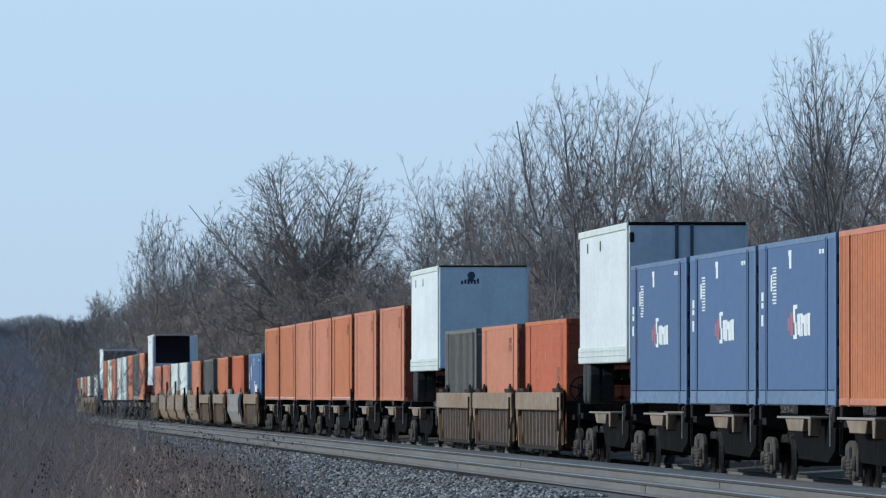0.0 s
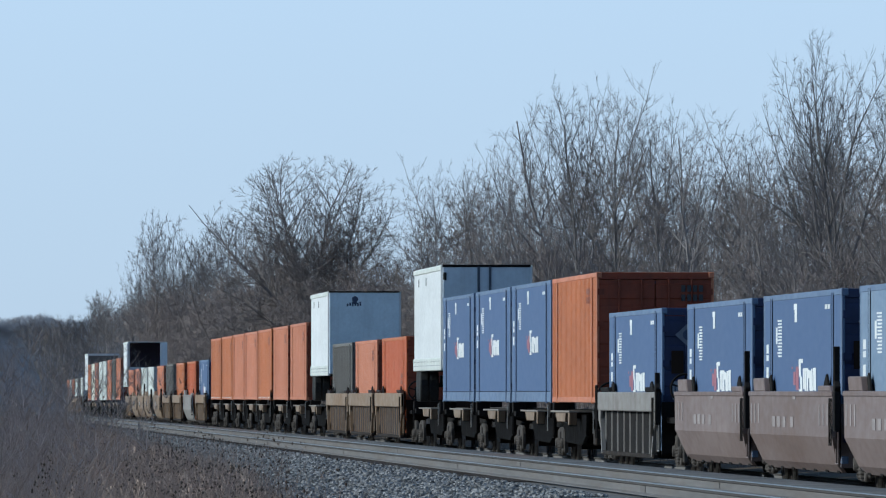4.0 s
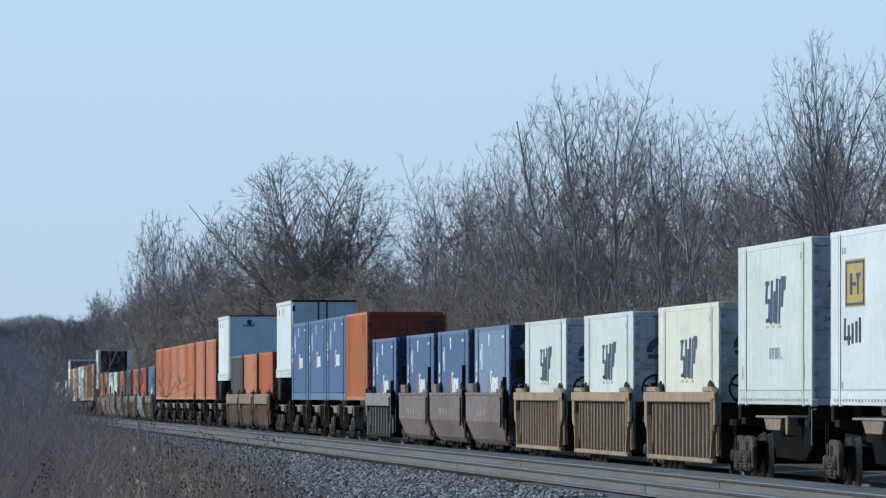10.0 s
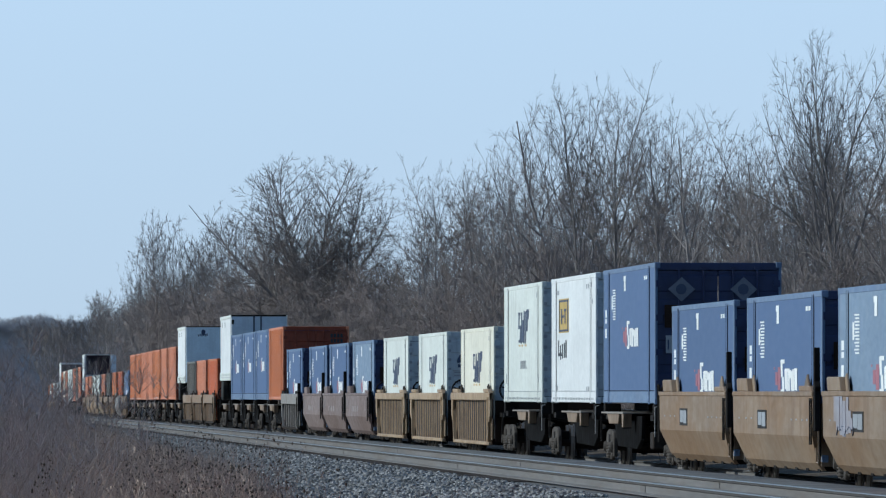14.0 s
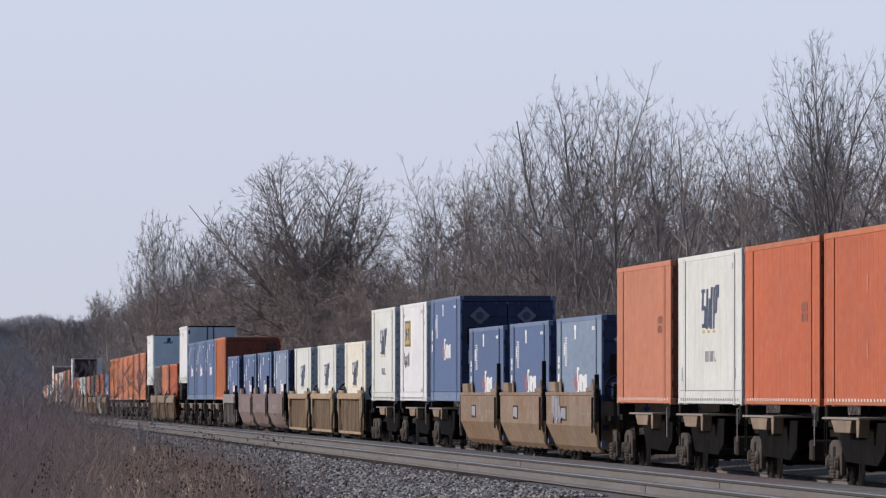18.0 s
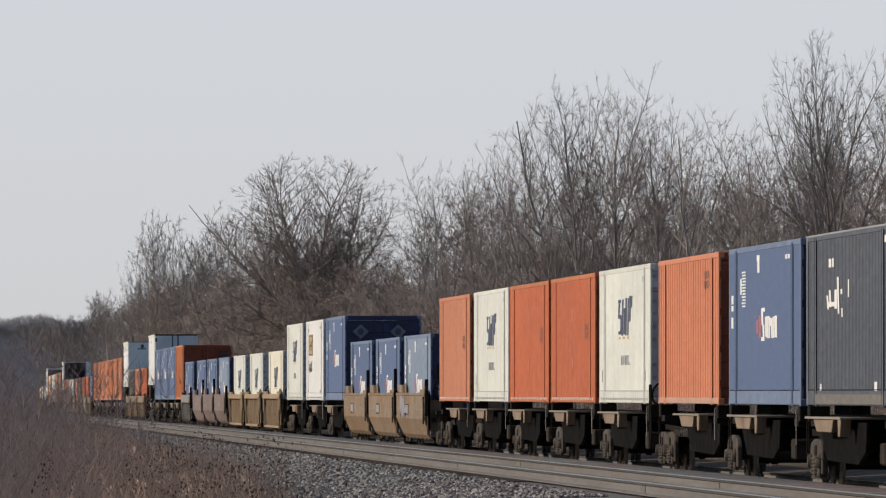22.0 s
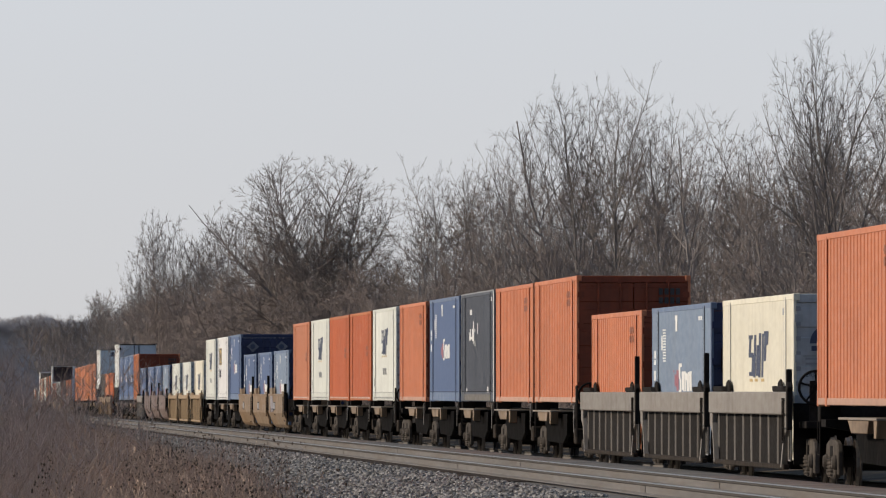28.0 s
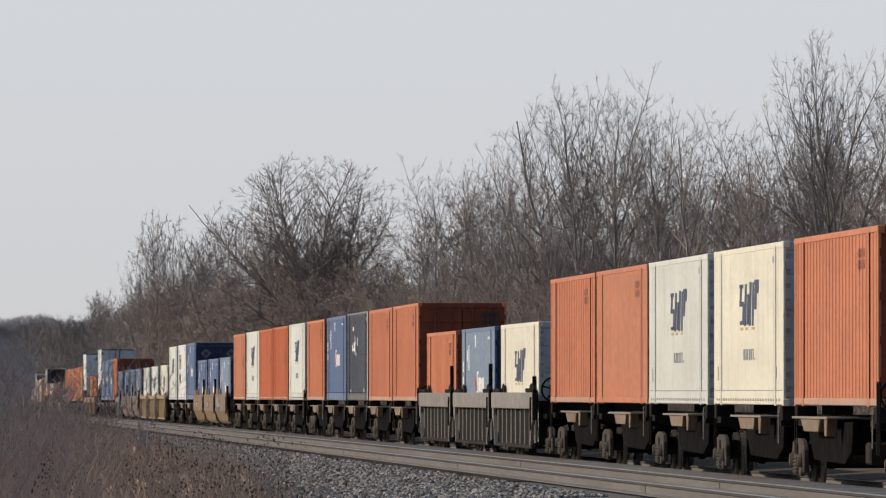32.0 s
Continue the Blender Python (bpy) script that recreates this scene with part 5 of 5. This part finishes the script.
def spine_car(pitch, lead, tail, shelf):
    """One platform of an articulated spine car."""
    c = thing("spine_car", "black skeletal spine car with tan side brackets, grimy trucks", "railcar", "spine cars of the train")
    h = pitch / 2
    g = Geo().box(-0.36, 0.36, -h + 0.15, h - 0.15, 0.74, 1.10)
    g.prism([(-h + 2.4, 0.76), (-h + 4.2, 0.40), (h - 4.2, 0.40), (h - 2.4, 0.76)], "x", -0.34, 0.34)
    part("center_sill", g, BLACK_STEEL, c, bevel=0.02)
    for s in (-1, 1):
        part("side_flange", Geo().box(min(s * 0.34, s * 0.50), max(s * 0.34, s * 0.50), -h + 0.5, h - 0.5, 1.06, 1.12), BLACK_STEEL, c)
        # loading shelf with its bracket, and the deep pan of the sill
        m = shelf
        part("shelf_plate", Geo().box(min(s * 0.3, s * 1.36), max(s * 0.3, s * 1.36), m - 3.6, m + 3.4, 1.145, 1.185), PALE_STEEL, c, "scuffed pale shelf plate", bevel=0.008)
        g = Geo().prism([(m - 1.9, 1.145), (m - 1.6, 0.93), (m + 1.3, 0.93), (m + 2.0, 1.145)], "x", min(s * 1.20, s * 1.33), max(s * 1.20, s * 1.33))
        part("side_bracket", g, BRACKET, c, "rust-streaked tan side bracket", bevel=0.01)
        part("end_bracket", Geo().prism([(m - 3.5, 1.15), (m - 3.3, 0.86), (m - 3.0, 0.86), (m - 2.9, 1.15)], "x", min(s * 1.16, s * 1.34), max(s * 1.16, s * 1.34)), BRACKET, c, bevel=0.01)
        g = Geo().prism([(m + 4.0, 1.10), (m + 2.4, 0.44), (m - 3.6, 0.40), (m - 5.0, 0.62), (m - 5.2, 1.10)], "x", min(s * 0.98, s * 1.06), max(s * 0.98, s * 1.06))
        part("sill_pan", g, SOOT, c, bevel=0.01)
        for e in (-1, 1):
            part("container_pedestal", Geo().box(min(s * 0.95, s * 1.30), max(s * 0.95, s * 1.30), e * 7.72 - 0.22, e * 7.72 + 0.22, 1.10, DECK_Z), BLACK_STEEL, c, bevel=0.015)
            part("cross_bearer", Geo().prism([(s * 0.3, 0.85), (s * 1.28, 1.02), (s * 1.28, 1.14), (s * 0.3, 1.14)], "y", e * 7.0 - 0.45, e * 7.0 + 0.45), BLACK_STEEL, c)
        part("cross_bearer", Geo().prism([(s * 0.3, 0.85), (s * 1.24, 1.04), (s * 1.24, 1.13), (s * 0.3, 1.13)], "y", 1.4, 2.3), BLACK_STEEL, c)
        part("grab_iron", Geo().rod([(s * 1.32, -h + 1.25, 0.70), (s * 1.32, -h + 1.25, 1.30), (s * 1.24, -h + 1.25, 1.32)], 0.010), GRAB, c)
        part("sill_step", Geo().rod([(s * 1.30, h - 1.2, 1.1), (s * 1.30, h - 1.2, 0.55), (s * 1.30, h - 0.75, 0.55), (s * 1.30, h - 0.75, 1.1)], 0.011), BLACK_STEEL, c)
        part("air_hose_pipe", Geo().rod([(s * 0.42, -h + 0.6, 0.70), (s * 0.52, -2.0, 0.62), (s * 0.52, 2.0, 0.62), (s * 0.42, h - 0.6, 0.70)], 0.03), BROWN_STEEL, c)
    part("brake_cylinder", Geo().cyl((-0.75, 2.6, 0.72), (-0.75, 3.5, 0.72), 0.17, n=14), BROWN_STEEL, c)
    part("air_tank", Geo().cyl((0.75, 2.4, 0.72), (0.75, 3.9, 0.72), 0.2, n=14), BLACK_STEEL, c)
    part("valve_box", Geo().box(-1.05, -0.62, -3.9, -3.1, 0.42, 0.78), BROWN_STEEL, c, bevel=0.03)
    truck(c, -h)
    if lead:
        truck(c, h - 1.0)
        part("coupler", Geo().box(-0.12, 0.12, h + 0.2, h + 1.2, 0.72, 0.96).box(-0.2, 0.2, h + 1.0, h + 1.35, 0.66, 1.0), BROWN_STEEL, c, bevel=0.03)
    if tail:
        part("coupler", Geo().box(-0.12, 0.12, -h - 1.9, -h - 0.4, 0.72, 0.96).box(-0.2, 0.2, -h - 2.0, -h - 1.7, 0.66, 1.0), BROWN_STEEL, c, bevel=0.03)
        part("brake_wheel", Geo().ring(0.27, 0.024).cyl((0, 0, -0.45), (0, 0, 0.27), 0.025, n=6), BLACK_STEEL, c, loc=(-1.0, -h + 0.4, 1.55)).rotation_euler = (0, 0, radians(90))
        part("end_ladder", Geo().rod([(-1.33, -h + 0.2, 0.6), (-1.33, -h + 0.2, 1.75), (-1.33, -h - 0.2, 1.75), (-1.33, -h - 0.2, 0.6)], 0.02), BLACK_STEEL, c)
    return c


WELLS = {
    "ribbed_tan": dict(chord=TAN_PALE, panel=SHADE_AND_RUST, half=9.6, ribs=17, deep=0.20, label="tan well car with close upright ribs and shade-darkened rusty panels"),
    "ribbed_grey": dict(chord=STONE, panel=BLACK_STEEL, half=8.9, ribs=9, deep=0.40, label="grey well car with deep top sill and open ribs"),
    "ribbed_buff": dict(chord=TAN, panel=SHADE_AND_RUST, half=8.9, ribs=12, deep=0.42, label="buff well car with deep top sill and close ribs"),
    "smooth_mauve": dict(chord=MAUVE, panel=MAUVE, half=8.75, ribs=0, deep=0.0, label="mauve-brown smooth-sided well car, worn lettering"),
    "smooth_tan": dict(chord=TAN, panel=TAN, half=8.75, ribs=0, deep=0.0, label="tan smooth-sided well car with grey stencilled panels"),
    "smooth_grey": dict(chord=STONE, panel=STONE, half=8.75, ribs=0, deep=0.0, label="grey smooth-sided well car"),
}


def well_car(kind, pitch, lead, tail, mid):
    w = WELLS[kind]
    C, Pm, hl = w["chord"], w["panel"], w["half"]
    smooth = not w["ribs"]
    c = thing("well_car", w["label"], "railcar", "well cars of the train")
    ztop, hw = 1.61, 1.50
    h = pitch / 2
    for s in (-1, 1):
        if smooth:
            # upright upper plate, bent inwards below, ends cut back
            g = Geo()
            zs = [(hw, ztop, hl), (hw, 0.86, hl - 0.15), (hw - 0.16, 0.40, hl - 1.0), (hw - 0.28, 0.27, hl - 1.35)]
            vs, fs = [], []
            for x, z, l in zs:
                vs += [(s * x, -l, z), (s * x, l, z), (s * (x - 0.07), -l, z), (s * (x - 0.07), l, z)]
            for k in range(len(zs) - 1):
                a, b = 4 * k, 4 * k + 4
                fs += [(a, a + 1, b + 1, b), (a + 2, b + 2, b + 3, a + 3), (a, b, b + 2, a + 2), (a + 1, a + 3, b + 3, b + 1)]
            fs += [(0, 2, 3, 1), (12, 13, 15, 14)]
            part("side_plate", g.add(vs, fs), C, c)
            part("top_chord", Geo().box(min(s * (hw - 0.10), s * (hw + 0.02)), max(s * (hw - 0.10), s * (hw + 0.02)), -hl + 0.02, hl - 0.02, ztop - 0.08, ztop + 0.004), C, c, bevel=0.012)
            g = Geo()
            x = s * (hw + 0.004)
            if kind == "smooth_tan":
                for yy in (2.0,):
                    part("stencil_panel", Geo().box(x - 0.004, x + 0.004, yy - 1.0, yy + 1.0, 0.96, 1.29), STONE_DARK, c, "dark grey stencilled panel")
                    for k in range(2):
                        g.box(x - 0.008, x + 0.008, yy - 0.82 + 0.85 * k, yy - 0.02 + 0.85 * k, 1.00 + 0.02 * k, 1.25)
                for yy in (-7.6, -6.6, -5.4, -4.4, 4.4, 5.6, 7.2):
                    g.box(x - 0.003, x + 0.003, yy - 0.12, yy + 0.12, 1.12, 1.15)
            else:
                for k, yy in enumerate((3.2, 2.2, 1.0, -0.6)):
                    g.box(x - 0.004, x + 0.004, yy - 0.3, yy + 0.3, 1.0, 1.18)
                for yy in (-7.8, -7.0, -6.2, 6.6, 7.4, 8.2):
                    g.box(x - 0.004, x + 0.004, yy - 0.1, yy + 0.1, 1.05, 1.40)
                g.box(x - 0.004, x + 0.004, -1.4, -0.8, 1.48, 1.54)
            tagged(part("stencil_lettering", g, MARK_GREY if kind == "smooth_tan" else MARK_WORN, c, "worn pale stencil marks"), kind="stuff")
        else:
            deep = w["deep"]
            part("top_chord", Geo().box(min(s * (hw - 0.10), s * hw), max(s * (hw - 0.10), s * hw), -hl, hl, ztop - deep, ztop), C, c, bevel=0.02)
            # near-black sheet: the shade of the gaps between ribs is in its colour
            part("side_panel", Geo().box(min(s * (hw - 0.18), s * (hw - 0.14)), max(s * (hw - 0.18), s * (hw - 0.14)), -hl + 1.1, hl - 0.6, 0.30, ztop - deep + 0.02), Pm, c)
            part("bottom_chord", Geo().box(min(s * (hw - 0.15), s * (hw - 0.04)), max(s * (hw - 0.15), s * (hw - 0.04)), -hl + 1.0, hl - 0.5, 0.26, 0.35), C if kind == "ribbed_tan" else BROWN_STEEL, c, bevel=0.015)
            n = w["ribs"]
            out, foot, crest = (0.038, 0.032, 0.010) if n < 10 else (0.034, 0.032, 0.010)
            x0 = hw - 0.15
            rib = Geo().prism([(s * x0, -foot), (s * (x0 + out), -crest), (s * (x0 + out), crest), (s * x0, foot)], "z", 0.33, ztop - deep).mesh("rib", C)
            for k in range(n):
                part("rib", rib, C, c, loc=(0, -hl + 1.25 + k * (2 * hl - 2.1) / (n - 1), 0)).rotation_euler = (0.06 * math.sin(2.9 * k + s), 0, 0)
            for e in (-1, 1):
                ya, yb = (hl - 0.25, hl - 0.85) if e > 0 else (-hl + 0.25, -hl + 1.25)
                part("end_rib", Geo().prism([(ya, ztop - deep), (ya - e * 0.2, ztop - deep), (yb - e * 0.2, 0.30), (yb, 0.30)], "x", min(s * (hw - 0.12), s * (hw - 0.03)), max(s * (hw - 0.12), s * (hw - 0.03))), C, c)
                part("end_plate", Geo().prism([(e * hl, ztop), (e * hl, 1.0), (e * (hl - 0.5), 0.85), (e * (hl - 0.75), ztop)], "x", min(s * (hw - 0.09), s * (hw - 0.02)), max(s * (hw - 0.09), s * (hw - 0.02))), C, c, bevel=0.012)
        # loading guides at the corners
        for e in (-1, 1):
            yy = e * (hl - 1.9)
            up = 0.24 if smooth and e > 0 else 0.10
            g = Geo().prism([(yy - 1.15, ztop), (yy + 1.15, ztop), (yy + 1.35, ztop + up), (yy - 0.85, ztop + up)], "x", min(s * (hw - 0.15), s * (hw - 0.02)), max(s * (hw - 0.15), s * (hw - 0.02)))
            part("loading_guide", g, C if kind == "ribbed_tan" else BLACK_STEEL if kind == "ribbed_grey" else Pm, c, bevel=0.02)
            g = Geo().prism([(yy - e * 1.0 - 0.5, ztop), (yy - e * 1.0 + 0.5, ztop), (yy - e * 1.0 + 0.3, ztop + 0.17), (yy - e * 1.0 - 0.1, ztop + (0.30 if smooth else 0.22)), (yy - e * 1.0 - 0.4, ztop + 0.13)], "x", min(s * (hw - 0.17), s * (hw - 0.13)), max(s * (hw - 0.17), s * (hw - 0.13)))
            part("box_stop", g, BRACKET if kind == "smooth_tan" else BLACK_STEEL if kind != "ribbed_tan" else BROWN_STEEL, c, bevel=0.01)
    g = Geo()
    for k in range(7):
        y = -hl + 1.8 + k * (2 * hl - 3.6) / 6
        g.box(-hw + 0.25, hw - 0.25, y - 0.25, y + 0.25, 0.26, 0.36)
    g.box(-0.3, 0.3, -hl + 1.5, hl - 1.5, 0.28, 0.34)
    part("floor_frame", g, BLACK_STEEL, c)
    for e in (-1, 1):
        part("bulkhead", Geo().box(-hw + 0.2, hw - 0.2, min(e * (hl - 0.75), e * (hl - 0.67)), max(e * (hl - 0.75), e * (hl - 0.67)), 0.35, ztop - 0.2), Pm, c)
        part("end_deck", Geo().box(-1.2, 1.2, min(e * (hl - 0.7), e * h), max(e * (hl - 0.7), e * h), 0.98, 1.10), BLACK_STEEL, c, bevel=0.01)
        part("draft_sill", Geo().box(-0.3, 0.3, min(e * (hl - 0.8), e * (h - 0.05)), max(e * (hl - 0.8), e * (h - 0.05)), 0.72, 1.0), BLACK_STEEL, c)
    # upright posts and grab irons at the trailing end
    if kind in ("smooth_mauve", "smooth_tan", "ribbed_grey"):
        ph = 2.35 if mid else 2.0
        for e in (-1, 1):
            x = e * (hw - 0.05)
            prof = [(-0.09, 0.95), (0.09, 0.95), (0.09, 1.62), (0.17, 1.66), (0.17, 1.70), (0.05, 1.78), (0.035, ph), (-0.035, ph), (-0.05, 1.78), (-0.17, 1.70), (-0.17, 1.66), (-0.09, 1.62)]
            part("box_post", Geo().prism([(y - hl - 0.21, z) for y, z in prof], "x", x - 0.05, x + 0.05), BLACK_STEEL, c, "black upright post", bevel=0.012)
    for s in (-1, 1):
        g = Geo()
        for yy in (-hl + 0.08, -hl + 0.42):
            g.rod([(s * (hw + 0.02), yy, 0.72), (s * (hw + 0.02), yy, 1.5)], 0.014, n=5)
        for k in range(4):
            g.rod([(s * (hw + 0.02), -hl + 0.08, 0.75 + 0.24 * k), (s * (hw + 0.02), -hl + 0.42, 0.75 + 0.24 * k)], 0.014, n=5)
        part("side_ladder", g, C if kind == "ribbed_tan" else BLACK_STEEL, c)
        part("sill_step", Geo().rod([(s * (hw - 0.1), -hl + 0.05, 0.95), (s * (hw - 0.1), -hl + 0.05, 0.42), (s * (hw - 0.1), -hl + 0.5, 0.42), (s * (hw - 0.1), -hl + 0.5, 0.95)], 0.016, n=5), C, c)
    if tail or kind == "ribbed_tan":
        g = Geo().ring(0.29, 0.024)
        for k in range(5):
            g.cyl((0, 0, 0), (0, 0.28 * math.sin(1.257 * k), 0.28 * math.cos(1.257 * k)), 0.018, n=5)
        part("brake_wheel", g.cyl((-0.05, 0, 0), (0.05, 0, 0), 0.06, n=8), BLACK_STEEL, c, loc=(-0.98, -h + 0.6, 1.68)).rotation_euler = (0, 0, radians(90))
        part("brake_stand", Geo().box(-1.08, -0.96, -h + 0.66, -h + 0.74, 1.0, 1.8), BROWN_STEEL, c)
    if tail:
        part("coupler", Geo().box(-0.12, 0.12, -h - 1.3, -h, 0.72, 0.96).box(-0.2, 0.2, -h - 1.4, -h - 1.1, 0.66, 1.0), BROWN_STEEL, c, bevel=0.03)
    truck(c, -h if not tail else -h + 0.9)
    if lead:
        truck(c, h - 0.9)
        part("coupler", Geo().box(-0.12, 0.12, h, h + 0.9, 0.72, 0.96).box(-0.2, 0.2, h + 0.7, h + 1.0, 0.66, 1.0), BROWN_STEEL, c, bevel=0.03)
    return c


def placed(key, build, y0, z):
    """The first of a kind is built, the others are copies of it."""
    if key not in PROTO:
        PROTO[key] = build()
        ob = PROTO[key]
    else:
        ob = copy_thing(PROTO[key], Matrix.Identity(4))
    dx, dz = bend(y0)
    ob.location = (TRACK_X + dx, y0, z + dz)
    return ride(ob, (y0, z))


# cars from the head of the train to its tail: kind of car, pitch of its platforms, and the loads with their places along the line at the start
TRAIN = [
    ("smooth_tan", 19.3, [("orange", 975.0), ("white_plain", 955.7), ("orange", 936.4)]),
    ("ribbed_buff", 19.3, [("white_plain", 916.0), ("grey_ribbed", 896.7), ("white_plain", 877.4)]),
    ("spine", 17.4, [("T:frame", 852.0), ("orange", 833.0), ("cream", 814.0), ("orange_faded", 796.5)]),
    ("spine", 17.4, [("white_plain", 776.0), ("white_plain", 757.5), ("orange_faded", 736.5), ("grey_ribbed", 717.5), ("orange_faded", 700.0)]),
    ("spine", 17.4, [("T:open", 674.0)]),
    ("ribbed_buff", 22.0, [("orange_faded", 655.0)]),
    ("smooth_tan", 19.2, [("orange_faded", 633.6), ("white_plain", 614.4), ("white_plain", 595.2)]),
    ("smooth_tan", 22.0, [("orange_faded", 569.5)]),
    ("ribbed_buff", 22.0, [("grey_ribbed", 547.0)]),
    ("ribbed_buff", 22.0, [("orange", 523.0)]),
    ("smooth_grey", 22.0, [("orange_deep", 499.8)]),
    ("ribbed_buff", 22.0, [("blue", 476.4)]),
    ("spine", 17.4, [("orange", 455.3), ("orange", 437.3), ("orange_faded", 420.0), ("orange_faded", 402.7), ("orange", 385.3)]),
    ("spine", 18.6, [("orange_faded", 366.6), ("orange_faded", 347.4), ("T:reefer", 327.0)]),
    ("ribbed_buff", 19.3, [("grey_ribbed", 306.3), ("orange_faded", 287.2), ("orange_deep", 267.3)]),
    ("spine", 17.2, [("T:plain", 246.6), ("blue", 229.0), ("blue", 211.7), ("blue", 194.7), ("orange_ribbed_fine", 177.8)]),
    ("ribbed_grey", 22.0, [("blue", 157.3)]),
    ("smooth_mauve", 19.3, [("blue", 133.9), ("blue", 115.0), ("blue_faded", 95.4)]),
    ("ribbed_tan", 22.4, [("white", 72.1)]),
    ("ribbed_tan", 22.4, [("white", 49.1)]),
    ("ribbed_tan", 22.4, [("cream", 25.2)]),
    ("spine", 19.4, [("white", 4.1), ("white_sign", -15.9), ("blue", -34.8)]),
    ("smooth_tan", 19.3, [("blue", -55.9), ("blue", -75.2), ("blue_faded", -94.6)]),
    ("spine", 17.4, [("orange_faded_slots", -116.0), ("white", -134.4), ("orange_deep", -151.4), ("orange_deep", -168.6), ("white", -186.3)]),
    ("spine", 17.5, [("orange_ribbed", -205.0), ("blue", -223.8), ("charcoal", -241.3), ("orange_ribbed", -258.4), ("orange_ribbed", -275.4)]),
    ("ribbed_grey", 19.2, [("orange_ribbed", -297.0), ("blue_faded", -316.4), ("cream", -335.6)]),
    ("spine", 17.3, [("orange_ribbed", -356.7), ("orange_faded", -373.6), ("white", -390.4), ("cream", -408.3), ("orange_ribbed", -426.9)]),
]
STYLES["orange_ribbed_fine"] = dict(STYLES["orange"], paint=ORANGE, ribs=34, depth=0.010, rail=ORANGE_FADED, slots=None, label="orange 53-foot container with narrow corrugations")
STYLES["orange_faded_slots"] = dict(STYLES["orange_faded"], slots=MARK_WHITE, paint=ORANGE_FADED)

SHELF = (-0.2, 4.4, 4.4, 4.4, 4.4)
for car, pitch, loads in TRAIN:
    for i, (load, y0) in enumerate(loads):
        lead, tail = i == 0, i == len(loads) - 1
        if car == "spine":
            shelf = SHELF[min(i, 4)] if len(loads) == 5 and y0 < -100 and y0 > -300 else 4.4 if tail else -0.2
            placed((car, pitch, lead, tail, shelf), lambda: spine_car(pitch, lead, tail, shelf), y0, 0.0)
            z = DECK_Z
        else:
            mid = not tail
            wagon = placed((car, pitch, lead, tail), lambda: well_car(car, pitch, lead, tail, mid), y0, 0.0)
            if y0 == -94.6:
                x = -1.506
                g = Geo()
                for k, (a, wide, c0, c1) in enumerate(((6.5, 0.5, 1.12, 1.57), (6.0, 0.6, 0.98, 1.59), (5.3, 0.45, 0.90, 1.56), (4.8, 0.6, 0.88, 1.46), (4.1, 0.4, 0.92, 1.52), (3.7, 0.5, 0.94, 1.30), (3.2, 0.3, 1.0, 1.18))):
                    g.box(x - 0.002 - 0.001 * k, x + 0.002, a - wide, a, c0, c1)
                part("graffiti_patch", g, LILAC, wagon, "faded lilac graffiti patch")
                g = Geo()
                for k in range(7):
                    g.rod([(x - 0.004, 5.9 - 0.5 * k, 0.90 + 0.07 * (k % 3)), (x - 0.004, 5.6 - 0.5 * k, 1.04 - 0.05 * (k % 2))], 0.012, n=4)
                tagged(part("graffiti_scrawl", g, MARK_NAVY, wagon), kind="stuff")
            z = WELL_Z
        if load.startswith("T:"):
            placed(load, lambda: trailer(load[2:]), y0, 1.34)
        else:
            placed(load, lambda: container(load), y0, z)

stones()
plant_wood()
brushwood()
far_woods()
weeds()
shrubs()
joint_bars(near_track, NEAR_X, NEAR_Z)
ties(near_track, NEAR_X, NEAR_Z - 0.172, 175.0, 160, 1100.0)
ties(far_track, TRACK_X, -0.172, 190.0, 60, 420.0)


# ---- what moves ----
def travel(t):
    """Metres run by the train since the start: it slows a little."""
    return 19.70 * t - 0.01626 * t * t


def train_pose(y, z):
    dx, dz = bend(y)
    heading = -math.degrees(math.atan(2 * 3.53e-6 * min(max(y, 0.0), 2200.0)))
    return pose(TRACK_X + dx, y, z + dz, 0, 0, heading)


def motions():
    times = [2.0 * k for k in range(17)]
    for ob, (y0, z) in MOVERS:
        walk(ob, [(t, train_pose(y0 + travel(t), z)) for t in times])
    # wheels roll on treads of 0.42 m: all axles turn alike
    turns = [(k / 30.0, math.degrees(travel(k / 30.0) / 0.445)) for k in range(961)]
    first = {}
    for ob in [o for o in scene.objects if "axle" in o]:
        key, y = ob["axle"], ob.location.y
        if key not in first:
            walk(ob, [(t, pose(0, y, 0.42, -a % 360)) for t, a in turns])
            first[key] = ob
        else:
            ob.rotation_mode = "QUATERNION"
            ob.animation_data_create()
            ob.animation_data.action = first[key].animation_data.action
            ob.animation_data.action_slot = first[key].animation_data.action_slot


motions()
